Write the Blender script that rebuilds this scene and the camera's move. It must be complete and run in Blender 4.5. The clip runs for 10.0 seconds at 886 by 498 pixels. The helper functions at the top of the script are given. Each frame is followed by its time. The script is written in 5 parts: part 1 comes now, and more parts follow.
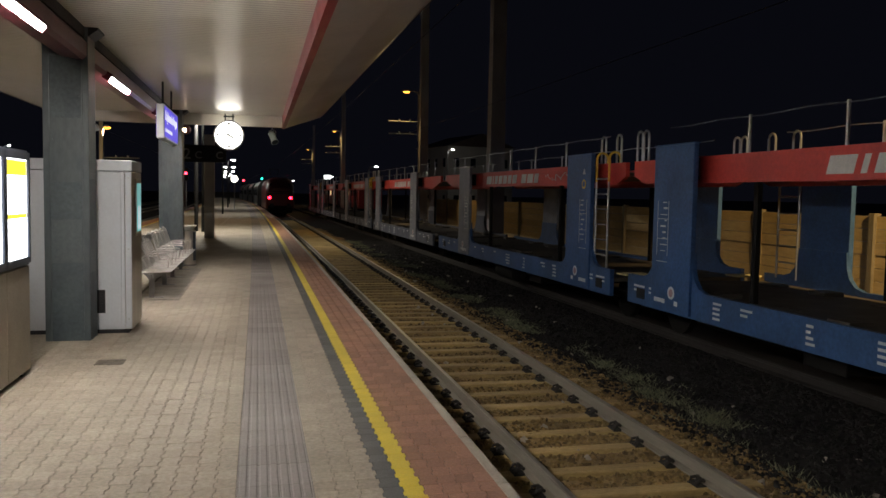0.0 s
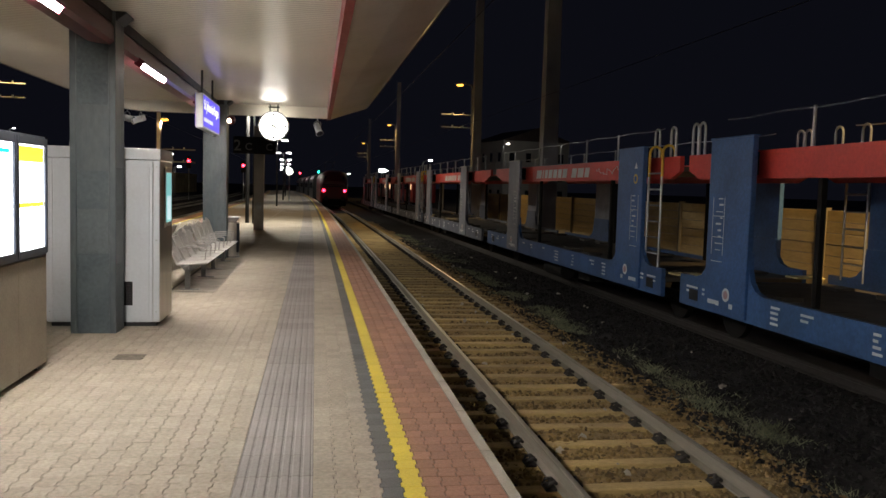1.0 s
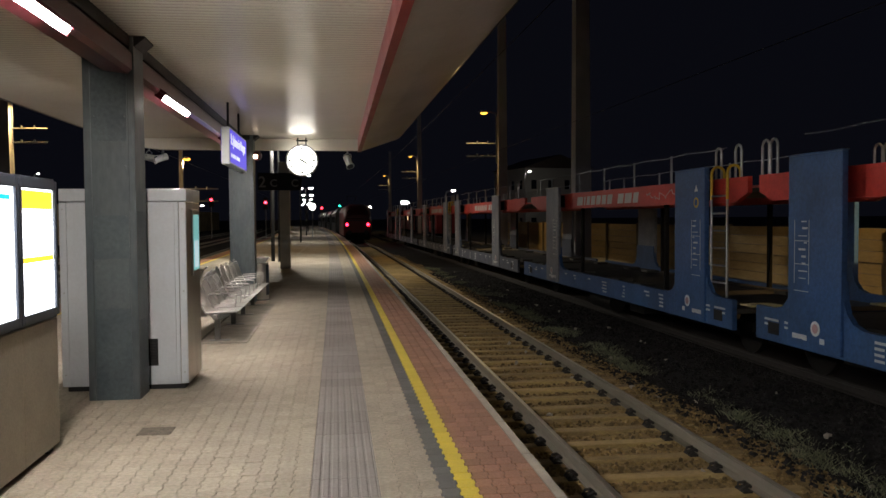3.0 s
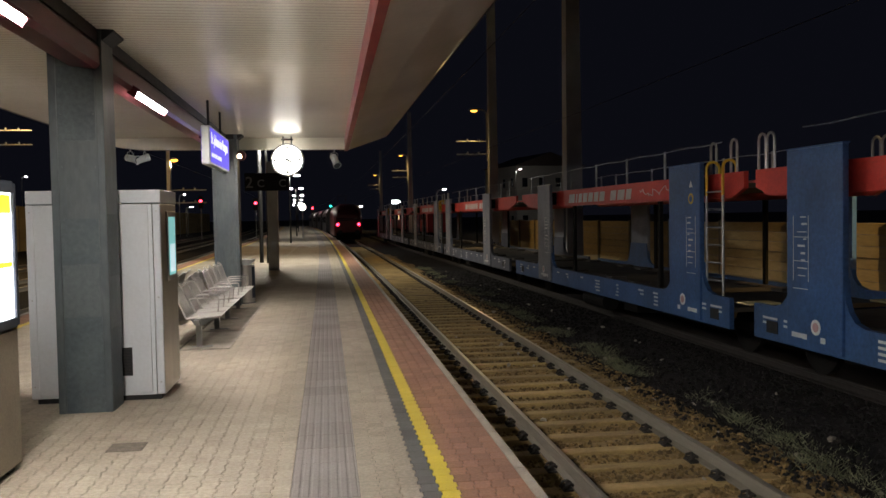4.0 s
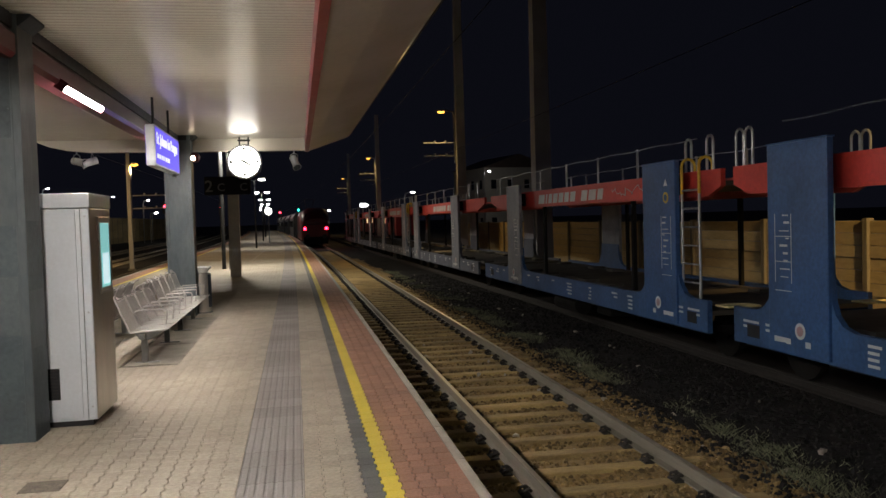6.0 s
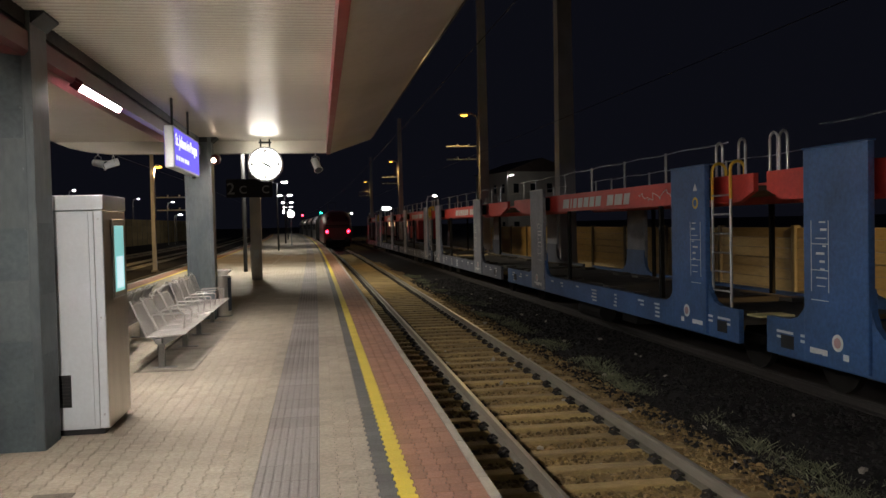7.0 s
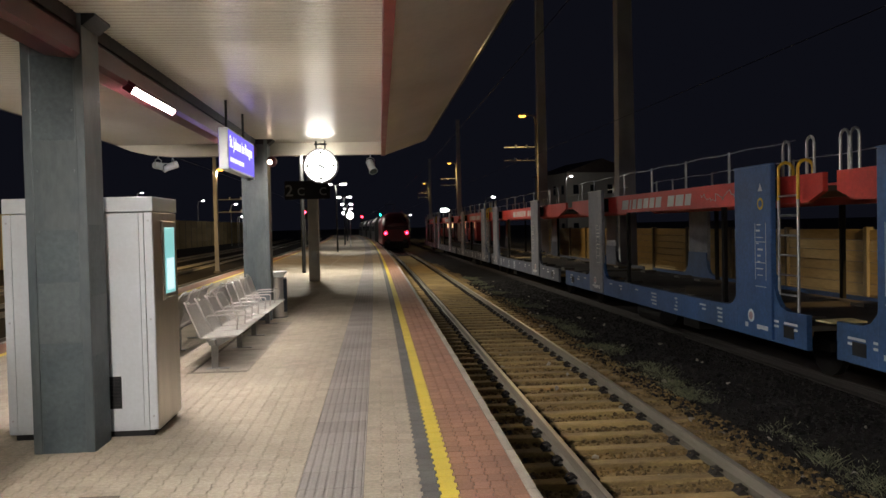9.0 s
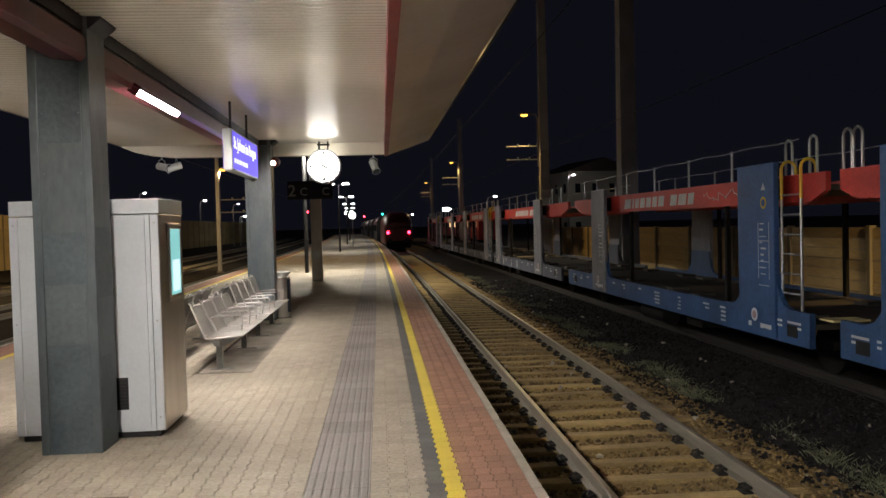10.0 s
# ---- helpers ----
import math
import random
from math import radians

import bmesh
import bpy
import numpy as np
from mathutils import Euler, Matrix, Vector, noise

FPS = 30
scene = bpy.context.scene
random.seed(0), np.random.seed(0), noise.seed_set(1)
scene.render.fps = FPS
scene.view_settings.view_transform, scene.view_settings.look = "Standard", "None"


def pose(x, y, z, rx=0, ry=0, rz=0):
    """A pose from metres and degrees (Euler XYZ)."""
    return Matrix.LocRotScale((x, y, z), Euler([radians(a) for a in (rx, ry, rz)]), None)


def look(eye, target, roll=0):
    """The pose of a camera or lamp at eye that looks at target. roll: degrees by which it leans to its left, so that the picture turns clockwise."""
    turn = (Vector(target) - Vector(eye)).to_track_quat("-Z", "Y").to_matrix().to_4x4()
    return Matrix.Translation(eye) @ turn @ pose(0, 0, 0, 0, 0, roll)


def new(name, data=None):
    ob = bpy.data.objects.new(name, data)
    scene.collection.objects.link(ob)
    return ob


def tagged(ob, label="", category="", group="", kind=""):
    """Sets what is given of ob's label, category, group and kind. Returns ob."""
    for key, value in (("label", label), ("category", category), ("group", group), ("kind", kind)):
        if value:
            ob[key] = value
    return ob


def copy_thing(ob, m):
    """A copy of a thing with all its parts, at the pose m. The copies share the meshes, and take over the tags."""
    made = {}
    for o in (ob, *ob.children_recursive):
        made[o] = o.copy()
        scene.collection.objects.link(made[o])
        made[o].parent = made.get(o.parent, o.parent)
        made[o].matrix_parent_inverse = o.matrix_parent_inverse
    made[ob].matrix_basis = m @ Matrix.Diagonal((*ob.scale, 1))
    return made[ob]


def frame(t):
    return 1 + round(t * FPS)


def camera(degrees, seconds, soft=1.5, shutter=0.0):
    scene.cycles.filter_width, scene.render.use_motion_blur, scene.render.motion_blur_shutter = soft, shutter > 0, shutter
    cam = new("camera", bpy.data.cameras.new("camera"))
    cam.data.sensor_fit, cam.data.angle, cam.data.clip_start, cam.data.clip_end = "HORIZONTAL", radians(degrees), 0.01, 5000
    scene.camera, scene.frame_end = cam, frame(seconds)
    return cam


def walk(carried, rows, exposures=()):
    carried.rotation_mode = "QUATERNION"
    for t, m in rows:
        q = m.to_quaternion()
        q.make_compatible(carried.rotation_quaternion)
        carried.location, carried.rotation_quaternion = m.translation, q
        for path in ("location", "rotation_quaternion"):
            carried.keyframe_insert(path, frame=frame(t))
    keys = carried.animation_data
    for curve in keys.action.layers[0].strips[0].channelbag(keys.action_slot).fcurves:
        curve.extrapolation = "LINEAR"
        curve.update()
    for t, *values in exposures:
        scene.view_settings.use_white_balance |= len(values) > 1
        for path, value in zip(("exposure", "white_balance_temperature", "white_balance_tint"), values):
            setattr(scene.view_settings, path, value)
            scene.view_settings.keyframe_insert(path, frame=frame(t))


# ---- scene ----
cam = camera(56.6, 10.0)
PATH = [
    (0, (-1.53, -0.833, 1.787), (-1.094, 1.115, 1.656), 1.0),
    (0.5, (-1.316, -0.654, 1.755), (-0.904, 1.299, 1.625), 0.9),
    (1, (-1.206, -0.373, 1.77), (-0.901, 1.598, 1.623), 1.6),
    (1.5, (-1.266, -0.004, 1.765), (-1.024, 1.975, 1.613), 1.5),
    (2, (-1.281, 0.379, 1.764), (-1.079, 2.365, 1.636), 1.0),
    (2.5, (-1.351, 0.672, 1.801), (-1.175, 2.662, 1.716), 0.5),
    (3, (-1.464, 0.867, 1.811), (-1.211, 2.85, 1.736), -0.4),
    (3.2, (-1.519, 0.937, 1.813), (-1.214, 2.913, 1.742), 0.1),
    (4.5, (-1.295, 1.441, 1.82), (-1.037, 3.423, 1.738), -1.6),
    (5, (-1.372, 1.625, 1.821), (-1.064, 3.6, 1.739), -1.8),
    (5.5, (-1.263, 1.784, 1.809), (-0.9, 3.749, 1.73), -1.8),
    (7, (-1.153, 2.239, 1.824), (-0.86, 4.216, 1.761), -1.3),
    (7.5, (-1.106, 2.331, 1.816), (-0.793, 4.304, 1.735), -0.9),
    (8, (-1.022, 2.4, 1.828), (-0.757, 4.381, 1.755), -0.8),
    (8.5, (-1.018, 2.419, 1.828), (-0.831, 4.41, 1.767), -1.1),
    (9, (-1.048, 2.424, 1.823), (-0.897, 4.418, 1.767), -1.3),
    (9.5, (-1.071, 2.418, 1.826), (-0.923, 4.412, 1.769), -1.4),
    (10, (-1.074, 2.397, 1.839), (-0.928, 4.391, 1.781), -1.5),
]
walk(cam, [(t, look(eye, target, roll)) for t, eye, target, roll in PATH],
     [(0.0, -0.3), (0.5, 0.0), (1.0, 0.17), (1.5, 0.0), (2.0, -0.1), (2.5, -0.13), (3.2, -0.2),
      (4.5, 0.19), (5.5, 0.09), (7.0, 0.2), (8.0, 0.43), (10.0, 0.4)])

# ---- world and exposure ----
world = bpy.data.worlds.new("night_sky")
scene.world = world
world.use_nodes = True
wn = world.node_tree.nodes
wn["Background"].inputs["Color"].default_value = (0.52, 0.56, 0.95, 1)
wn["Background"].inputs["Strength"].default_value = 0.0058

TUBE_POWER = 312.0
SODIUM_POWER = 1600.0
LED_POWER = 1050.0
CLOCK_GLOW = 8.0
SIGN_GLOW = 0.95
POSTER_GLOW = 5.5


# ---- materials ----
def mat(name, colour, rough=0.6, metal=0.0, scale=6.0, amount=0.25, fine=60.0, fine_amount=0.12,
        bump=0.15, bump_scale=80.0, stretch=(1, 1, 1), vary=0.0, dark=None, spec=0.5, rough_vary=0.1):
    """A painted, mineral or metal surface with stains at a large scale and grain at a small one."""
    m = bpy.data.materials.new(name)
    m.use_nodes = True
    nt = m.node_tree
    n, l = nt.nodes, nt.links
    b = n["Principled BSDF"]
    b.inputs["Metallic"].default_value = metal
    b.inputs["Specular IOR Level"].default_value = spec
    geo = n.new("ShaderNodeNewGeometry")
    mp = n.new("ShaderNodeMapping")
    mp.inputs["Scale"].default_value = stretch
    l.new(geo.outputs["Position"], mp.inputs["Vector"])

    def tex(s, d):
        t = n.new("ShaderNodeTexNoise")
        t.inputs["Scale"].default_value = s
        t.inputs["Detail"].default_value = d
        t.inputs["Roughness"].default_value = 0.6
        l.new(mp.outputs["Vector"], t.inputs["Vector"])
        return t.outputs["Fac"]

    big, small = tex(scale, 5), tex(fine, 3)
    dk = dark or tuple(c * 0.35 for c in colour)
    r1 = n.new("ShaderNodeMapRange")
    r1.inputs["From Min"].default_value, r1.inputs["From Max"].default_value = 0.35, 0.72
    r1.inputs["To Max"].default_value = amount
    l.new(big, r1.inputs["Value"])
    mix = n.new("ShaderNodeMix")
    mix.data_type = "RGBA"
    mix.inputs["A"].default_value = (*colour, 1)
    mix.inputs["B"].default_value = (*dk, 1)
    l.new(r1.outputs["Result"], mix.inputs["Factor"])
    r2 = n.new("ShaderNodeMapRange")
    r2.inputs["From Min"].default_value, r2.inputs["From Max"].default_value = 0.3, 0.7
    r2.inputs["To Min"].default_value, r2.inputs["To Max"].default_value = 1 - fine_amount, 1 + fine_amount
    l.new(small, r2.inputs["Value"])
    hsv = n.new("ShaderNodeHueSaturation")
    l.new(mix.outputs["Result"], hsv.inputs["Color"])
    last = r2.outputs["Result"]
    if vary:
        info = n.new("ShaderNodeObjectInfo")
        add = n.new("ShaderNodeMath")
        l.new(info.outputs["Random"], add.inputs[0])
        l.new(geo.outputs["Random Per Island"], add.inputs[1])
        fr = n.new("ShaderNodeMath")
        fr.operation = "FRACT"
        l.new(add.outputs[0], fr.inputs[0])
        r3 = n.new("ShaderNodeMapRange")
        r3.inputs["To Min"].default_value, r3.inputs["To Max"].default_value = 1 - vary, 1 + vary
        l.new(fr.outputs[0], r3.inputs["Value"])
        mul = n.new("ShaderNodeMath")
        mul.operation = "MULTIPLY"
        l.new(last, mul.inputs[0])
        l.new(r3.outputs["Result"], mul.inputs[1])
        last = mul.outputs[0]
    l.new(last, hsv.inputs["Value"])
    l.new(hsv.outputs["Color"], b.inputs["Base Color"])
    r4 = n.new("ShaderNodeMapRange")
    r4.inputs["To Min"].default_value = max(0.03, rough - rough_vary)
    r4.inputs["To Max"].default_value = min(1, rough + rough_vary)
    l.new(big, r4.inputs["Value"])
    l.new(r4.outputs["Result"], b.inputs["Roughness"])
    if bump:
        bp = n.new("ShaderNodeBump")
        bp.inputs["Strength"].default_value = bump
        bp.inputs["Distance"].default_value = 0.01
        l.new(tex(bump_scale, 4), bp.inputs["Height"])
        l.new(bp.outputs["Normal"], b.inputs["Normal"])
    return m


def glow(name, colour, strength, base=0.6, rough=0.35):
    m = bpy.data.materials.new(name)
    m.use_nodes = True
    b = m.node_tree.nodes["Principled BSDF"]
    b.inputs["Base Color"].default_value = (*[min(1, c) * base for c in colour], 1)
    b.inputs["Roughness"].default_value = rough
    b.inputs["Emission Color"].default_value = (*colour, 1)
    b.inputs["Emission Strength"].default_value = strength
    return m


def glass(name, colour=(0.8, 0.85, 0.85), rough=0.03):
    m = bpy.data.materials.new(name)
    m.use_nodes = True
    b = m.node_tree.nodes["Principled BSDF"]
    b.inputs["Base Color"].default_value = (*colour, 1)
    b.inputs["Roughness"].default_value = rough
    b.inputs["Transmission Weight"].default_value = 0.9
    return m


PAVER = mat("paver_beige", (0.35, 0.305, 0.238), 0.8, scale=0.6, amount=0.5, fine=30, fine_amount=0.2, bump=0.5, bump_scale=160, vary=0.09, dark=(0.19, 0.165, 0.13))
PAVER_RED = mat("paver_red", (0.31, 0.165, 0.105), 0.8, scale=0.9, amount=0.4, fine=40, fine_amount=0.16, bump=0.5, bump_scale=160, vary=0.14, dark=(0.2, 0.11, 0.1))
PAVER_YELLOW = mat("paver_yellow_paint", (0.66, 0.52, 0.05), 0.6, scale=2.2, amount=0.3, fine=50, fine_amount=0.1, bump=0.4, bump_scale=150, vary=0.05, dark=(0.4, 0.3, 0.08))
PAVER_GREY = mat("paver_dark_grey", (0.115, 0.115, 0.115), 0.75, scale=1.5, amount=0.4, fine=45, bump=0.5, bump_scale=150, vary=0.1)
TACTILE = mat("tactile_plate_grey", (0.245, 0.225, 0.212), 0.75, scale=0.8, amount=0.45, fine=40, bump=0.45, bump_scale=140, vary=0.1, dark=(0.13, 0.12, 0.11))
JOINT = mat("joint_sand_patchy", (0.14, 0.118, 0.09), 0.95, scale=2.2, amount=0.98, dark=(0.05, 0.043, 0.035), bump=0.4, bump_scale=120)
KERB = mat("kerb_concrete", (0.4, 0.36, 0.3), 0.85, scale=2.5, amount=0.45, fine=60, bump=0.5, bump_scale=120)
CONCRETE = mat("platform_wall_concrete", (0.22, 0.205, 0.18), 0.9, scale=1.5, amount=0.5, bump=0.6, bump_scale=60)
CEILING = mat("ceiling_enamelled_slat", (0.72, 0.68, 0.585), 0.19, metal=0.12, scale=0.7, amount=0.12, fine=20, fine_amount=0.03, bump=0.0, rough_vary=0.01)
SOFFIT = mat("soffit_sheet", (0.5, 0.42, 0.36), 0.32, metal=0.2, scale=0.6, amount=0.3, fine=15, fine_amount=0.05, bump=0.05, bump_scale=12)
RED_TRIM = mat("red_trim_paint", (0.21, 0.013, 0.015), 0.45, scale=2, amount=0.25, bump=0.05)
MAROON = mat("maroon_beam_paint", (0.085, 0.012, 0.018), 0.34, scale=1.5, amount=0.2, bump=0.0, spec=0.3, rough_vary=0.04)
DARK_STEEL = mat("dark_steel", (0.028, 0.03, 0.032), 0.6, metal=0.3, scale=3, amount=0.3, bump=0.15)
COLUMN = mat("column_grey_paint", (0.1, 0.12, 0.126), 0.42, metal=0.15, scale=2.6, amount=0.85, fine=25, fine_amount=0.12, bump=0.12, bump_scale=40, stretch=(1, 1, 0.35), dark=(0.055, 0.072, 0.085))
GALV = mat("galvanised_steel", (0.42, 0.43, 0.43), 0.4, metal=0.75, scale=5, amount=0.3, fine=30, bump=0.08)
CAB_WHITE = mat("cabinet_white_enamel", (0.56, 0.6, 0.64), 0.38, metal=0.1, scale=1.4, amount=0.25, fine=30, fine_amount=0.04, bump=0.04, bump_scale=30, dark=(0.38, 0.36, 0.33))
STAINLESS = mat("brushed_stainless", (0.5, 0.47, 0.42), 0.33, metal=0.85, scale=2.5, amount=0.35, fine=40, fine_amount=0.08, bump=0.1, bump_scale=90, stretch=(1, 1, 0.08))
BOARD_BEIGE = mat("display_beige_panel", (0.34, 0.3, 0.235), 0.5, metal=0.1, scale=1.5, amount=0.3, bump=0.05, bump_scale=40)
FRAME_DARK = mat("frame_anthracite", (0.05, 0.06, 0.08), 0.4, metal=0.3, scale=4, amount=0.3, bump=0.05)
BLACK = mat("black_rubber", (0.008, 0.008, 0.009), 0.6, scale=6, amount=0.3, bump=0.1)
BENCH = mat("bench_powder_coat", (0.4, 0.385, 0.36), 0.4, metal=0.35, scale=6, amount=0.2, fine=40, bump=0.05)
BENCH_LEG = mat("bench_leg_grey", (0.2, 0.2, 0.19), 0.45, metal=0.4, scale=5, amount=0.3, bump=0.08)
RAIL = mat("rail_steel_worn", (0.21, 0.19, 0.15), 0.7, metal=0.15, scale=2, amount=0.4, fine=30, bump=0.1, stretch=(1, 0.1, 1))
RAIL_TOP = mat("rail_running_band", (0.36, 0.33, 0.28), 0.42, metal=0.7, scale=3, amount=0.2, bump=0.03, stretch=(1, 0.1, 1))
CLIP = mat("rail_clip_iron", (0.026, 0.022, 0.019), 0.85, metal=0.0, scale=20, amount=0.4, bump=0.2)
SLEEPER = mat("sleeper_weathered", (0.42, 0.305, 0.125), 0.85, scale=3, amount=0.75, fine=50, fine_amount=0.2, bump=0.7, bump_scale=45, stretch=(0.35, 1, 1), vary=0.18, dark=(0.15, 0.11, 0.07))
STONE = mat("ballast_brown", (0.23, 0.155, 0.056), 0.9, scale=1.3, amount=0.6, fine=25, fine_amount=0.3, bump=0.8, bump_scale=45, vary=0.5, dark=(0.08, 0.06, 0.042))
# Near-black ballast: the shade on the unlit beds is put into the colour.
STONE_DARK = mat("ballast_dark_shade", (0.023, 0.021, 0.02), 0.95, spec=0.2, scale=1.1, amount=0.5, fine=25, fine_amount=0.3, bump=0.8, bump_scale=45, vary=0.55)
SOIL = mat("trackside_soil", (0.05, 0.045, 0.036), 0.95, scale=0.4, amount=0.5, fine=20, fine_amount=0.3, bump=0.9, bump_scale=25)
LEAF = mat("weed_leaf", (0.19, 0.2, 0.12), 0.7, scale=3, amount=0.4, bump=0.0, vary=0.5)
BLUE = mat("wagon_blue_paint", (0.045, 0.112, 0.275), 0.42, scale=1.1, amount=0.75, fine=18, fine_amount=0.2, bump=0.1, bump_scale=25, dark=(0.028, 0.06, 0.12))
# Copies of BLUE: posts greyed as if lamplit, sills dimmed as in shade.
BLUE_LIT = mat("wagon_lamplit_grey_blue", (0.24, 0.25, 0.28), 0.45, metal=0.25, scale=1.1, amount=0.6, fine=18, fine_amount=0.2, bump=0.12, bump_scale=25, dark=(0.06, 0.07, 0.1))
BLUE_DIM = mat("wagon_dimmed_dark_blue", (0.085, 0.095, 0.125), 0.6, scale=1.1, amount=0.7, fine=18, fine_amount=0.2, bump=0.12, bump_scale=25, dark=(0.04, 0.045, 0.06))
WAGON_RED = mat("wagon_red_paint", (0.62, 0.06, 0.045), 0.45, scale=1.3, amount=0.35, fine=18, fine_amount=0.1, bump=0.08, bump_scale=25, dark=(0.22, 0.04, 0.035))
DRAIN_IRON = mat("drain_iron_dusty", (0.15, 0.125, 0.098), 0.85, scale=14, amount=0.6, fine=60, fine_amount=0.25, bump=0.4, bump_scale=60)
BARRIER_POST = mat("barrier_post_concrete", (0.24, 0.21, 0.15), 0.85, scale=1.2, amount=0.4, bump=0.3, bump_scale=30)
WAGON_DARK = mat("wagon_underframe_grime", (0.013, 0.012, 0.011), 0.85, spec=0.15, scale=2, amount=0.4, bump=0.3)
WHITE_PAINT = mat("stencil_white", (0.68, 0.68, 0.66), 0.6, scale=5, amount=0.3, bump=0.0)
PLATE_PINK = mat("plate_pink", (0.5, 0.3, 0.3), 0.6, scale=5, amount=0.3, bump=0.0)
FUNNEL = mat("funnel_white_glare", (0.9, 0.9, 0.88), 0.5, scale=8, amount=0.1, bump=0.02)
SLAB = mat("slab_concrete_worn", (0.3, 0.27, 0.225), 0.85, scale=3.0, amount=0.7, fine=40, bump=0.4, bump_scale=90, dark=(0.15, 0.13, 0.11))
YELLOW_PAINT = mat("safety_yellow", (0.7, 0.45, 0.03), 0.5, scale=5, amount=0.3, bump=0.05)
PLATE_YELLOW = mat("step_plate_pale", (0.7, 0.6, 0.28), 0.6, scale=5, amount=0.35, bump=0.1)
DECK = mat("wagon_deck_plate", (0.09, 0.08, 0.065), 0.6, metal=0.3, scale=2, amount=0.5, bump=0.4, bump_scale=30)
BARRIER = mat("barrier_timber_tan", (0.55, 0.43, 0.22), 0.8, scale=0.8, amount=0.35, fine=14, fine_amount=0.12, bump=0.4, bump_scale=20, stretch=(1, 0.2, 1), vary=0.12)
MAST = mat("mast_concrete", (0.42, 0.42, 0.45), 0.85, scale=0.9, amount=0.4, bump=0.3, bump_scale=30)
PLASTER = mat("house_plaster", (0.42, 0.4, 0.36), 0.9, scale=0.3, amount=0.3, bump=0.3)
ROOF = mat("roof_tile_dark", (0.07, 0.05, 0.045), 0.8, scale=1, amount=0.4, bump=0.4)
POST_GREY = mat("post_light_grey", (0.42, 0.4, 0.36), 0.6, scale=2, amount=0.4, bump=0.15)
WINDOW = mat("window_dark_glass", (0.015, 0.018, 0.022), 0.08, scale=1, amount=0.2, bump=0.0, spec=0.8)
LOCO_RED = mat("locomotive_red", (0.11, 0.012, 0.012), 0.32, scale=1, amount=0.25, bump=0.03)
COACH_GREY = mat("coach_dark_grey", (0.05, 0.055, 0.06), 0.3, metal=0.2, scale=1, amount=0.3, bump=0.03)
SIGN_WHITE = glow("sign_lettering", (0.9, 0.92, 1.0), 1.0)
SIGN_FAINT = glow("sign_small_print", (0.6, 0.62, 1.0), 0.8)
SIGN_BLUE = glow("sign_blue_lit", (0.17, 0.13, 0.9), SIGN_GLOW, 0.06, 0.75)
TUBE = glow("fluorescent_tube", (1.0, 0.925, 0.85), TUBE_POWER)
CLOCK_FACE = glow("clock_face_lit", (1.0, 0.96, 0.86), CLOCK_GLOW)
POSTER = glow("poster_backlit", (0.93, 0.96, 1.0), POSTER_GLOW)
POSTER_CYAN = glow("poster_cyan", (0.02, 0.6, 0.85), 1.6)
POSTER_YELLOW = glow("poster_yellow", (0.95, 0.8, 0.05), 1.5)
POSTER_INK = glow("poster_ink", (0.8, 0.83, 0.88), 3.2)
SCREEN = glow("screen_cyan_lit", (0.25, 0.62, 0.61), 0.7)
SCREEN_PALE = glow("screen_pale_lit", (0.6, 0.82, 0.88), 0.85)
SODIUM = glow("sodium_lamp_glass", (1.0, 0.45, 0.06), 4.0, 0.2)
LED = glow("led_lamp_glass", (1.0, 0.97, 0.88), 70)
LED_SOFT = glow("led_panel_soft", (0.95, 0.98, 1.0), 4.0)
RED_LIGHT = glow("red_lamp_glass", (1.0, 0.03, 0.06), 14)
GREEN_LIGHT = glow("green_lamp_glass", (0.02, 1.0, 0.6), 14)
TAIL_LIGHT = glow("tail_lamp_glass", (1.0, 0.012, 0.035), 22)
LIT_WINDOW = glow("lit_train_window", (1.0, 0.62, 0.3), 1.2)
COLUMN_PATCH = mat("column_overpaint", (0.082, 0.106, 0.116), 0.5, metal=0.1, scale=2.2, amount=0.8, fine=22, fine_amount=0.18, bump=0.1, bump_scale=40, dark=(0.05, 0.066, 0.078))
COLUMN_PALE = mat("column_pale_overpaint", (0.098, 0.121, 0.13), 0.5, metal=0.1, scale=3.0, amount=0.6, fine=22, fine_amount=0.15, bump=0.1, bump_scale=40, dark=(0.09, 0.11, 0.12))
SIGN_DARK = mat("sign_board_matt_dark", (0.012, 0.013, 0.016), 0.85, scale=4, amount=0.3, bump=0.0)
SIGN_DIM = mat("sign_dim_lettering", (0.3, 0.3, 0.3), 0.8, scale=5, amount=0.3, bump=0.0)
RAILCAR_RED = mat("railcar_red", (0.42, 0.03, 0.028), 0.4, scale=1, amount=0.3, bump=0.0)
WARM_LIGHT = glow("warm_lamp_glass", (1.0, 0.75, 0.55), 12)


# ---- mesh helpers ----
def bend(y):
    """The line swings gently to the left further along."""
    return -1.35e-4 * y * abs(y) if y > 0 else 0.0


def box(bm, x0, x1, y0, y1, z0, z1, bevel=0.0):
    made = bmesh.ops.create_cube(bm, size=1)
    vs = made["verts"]
    for v in vs:
        v.co = Vector(((x0 + x1) / 2 + v.co.x * (x1 - x0), (y0 + y1) / 2 + v.co.y * (y1 - y0), (z0 + z1) / 2 + v.co.z * (z1 - z0)))
    if bevel:
        es = list({e for v in vs for e in v.link_edges})
        bmesh.ops.bevel(bm, geom=es, offset=bevel, segments=2, affect="EDGES", profile=0.6)
    return bm


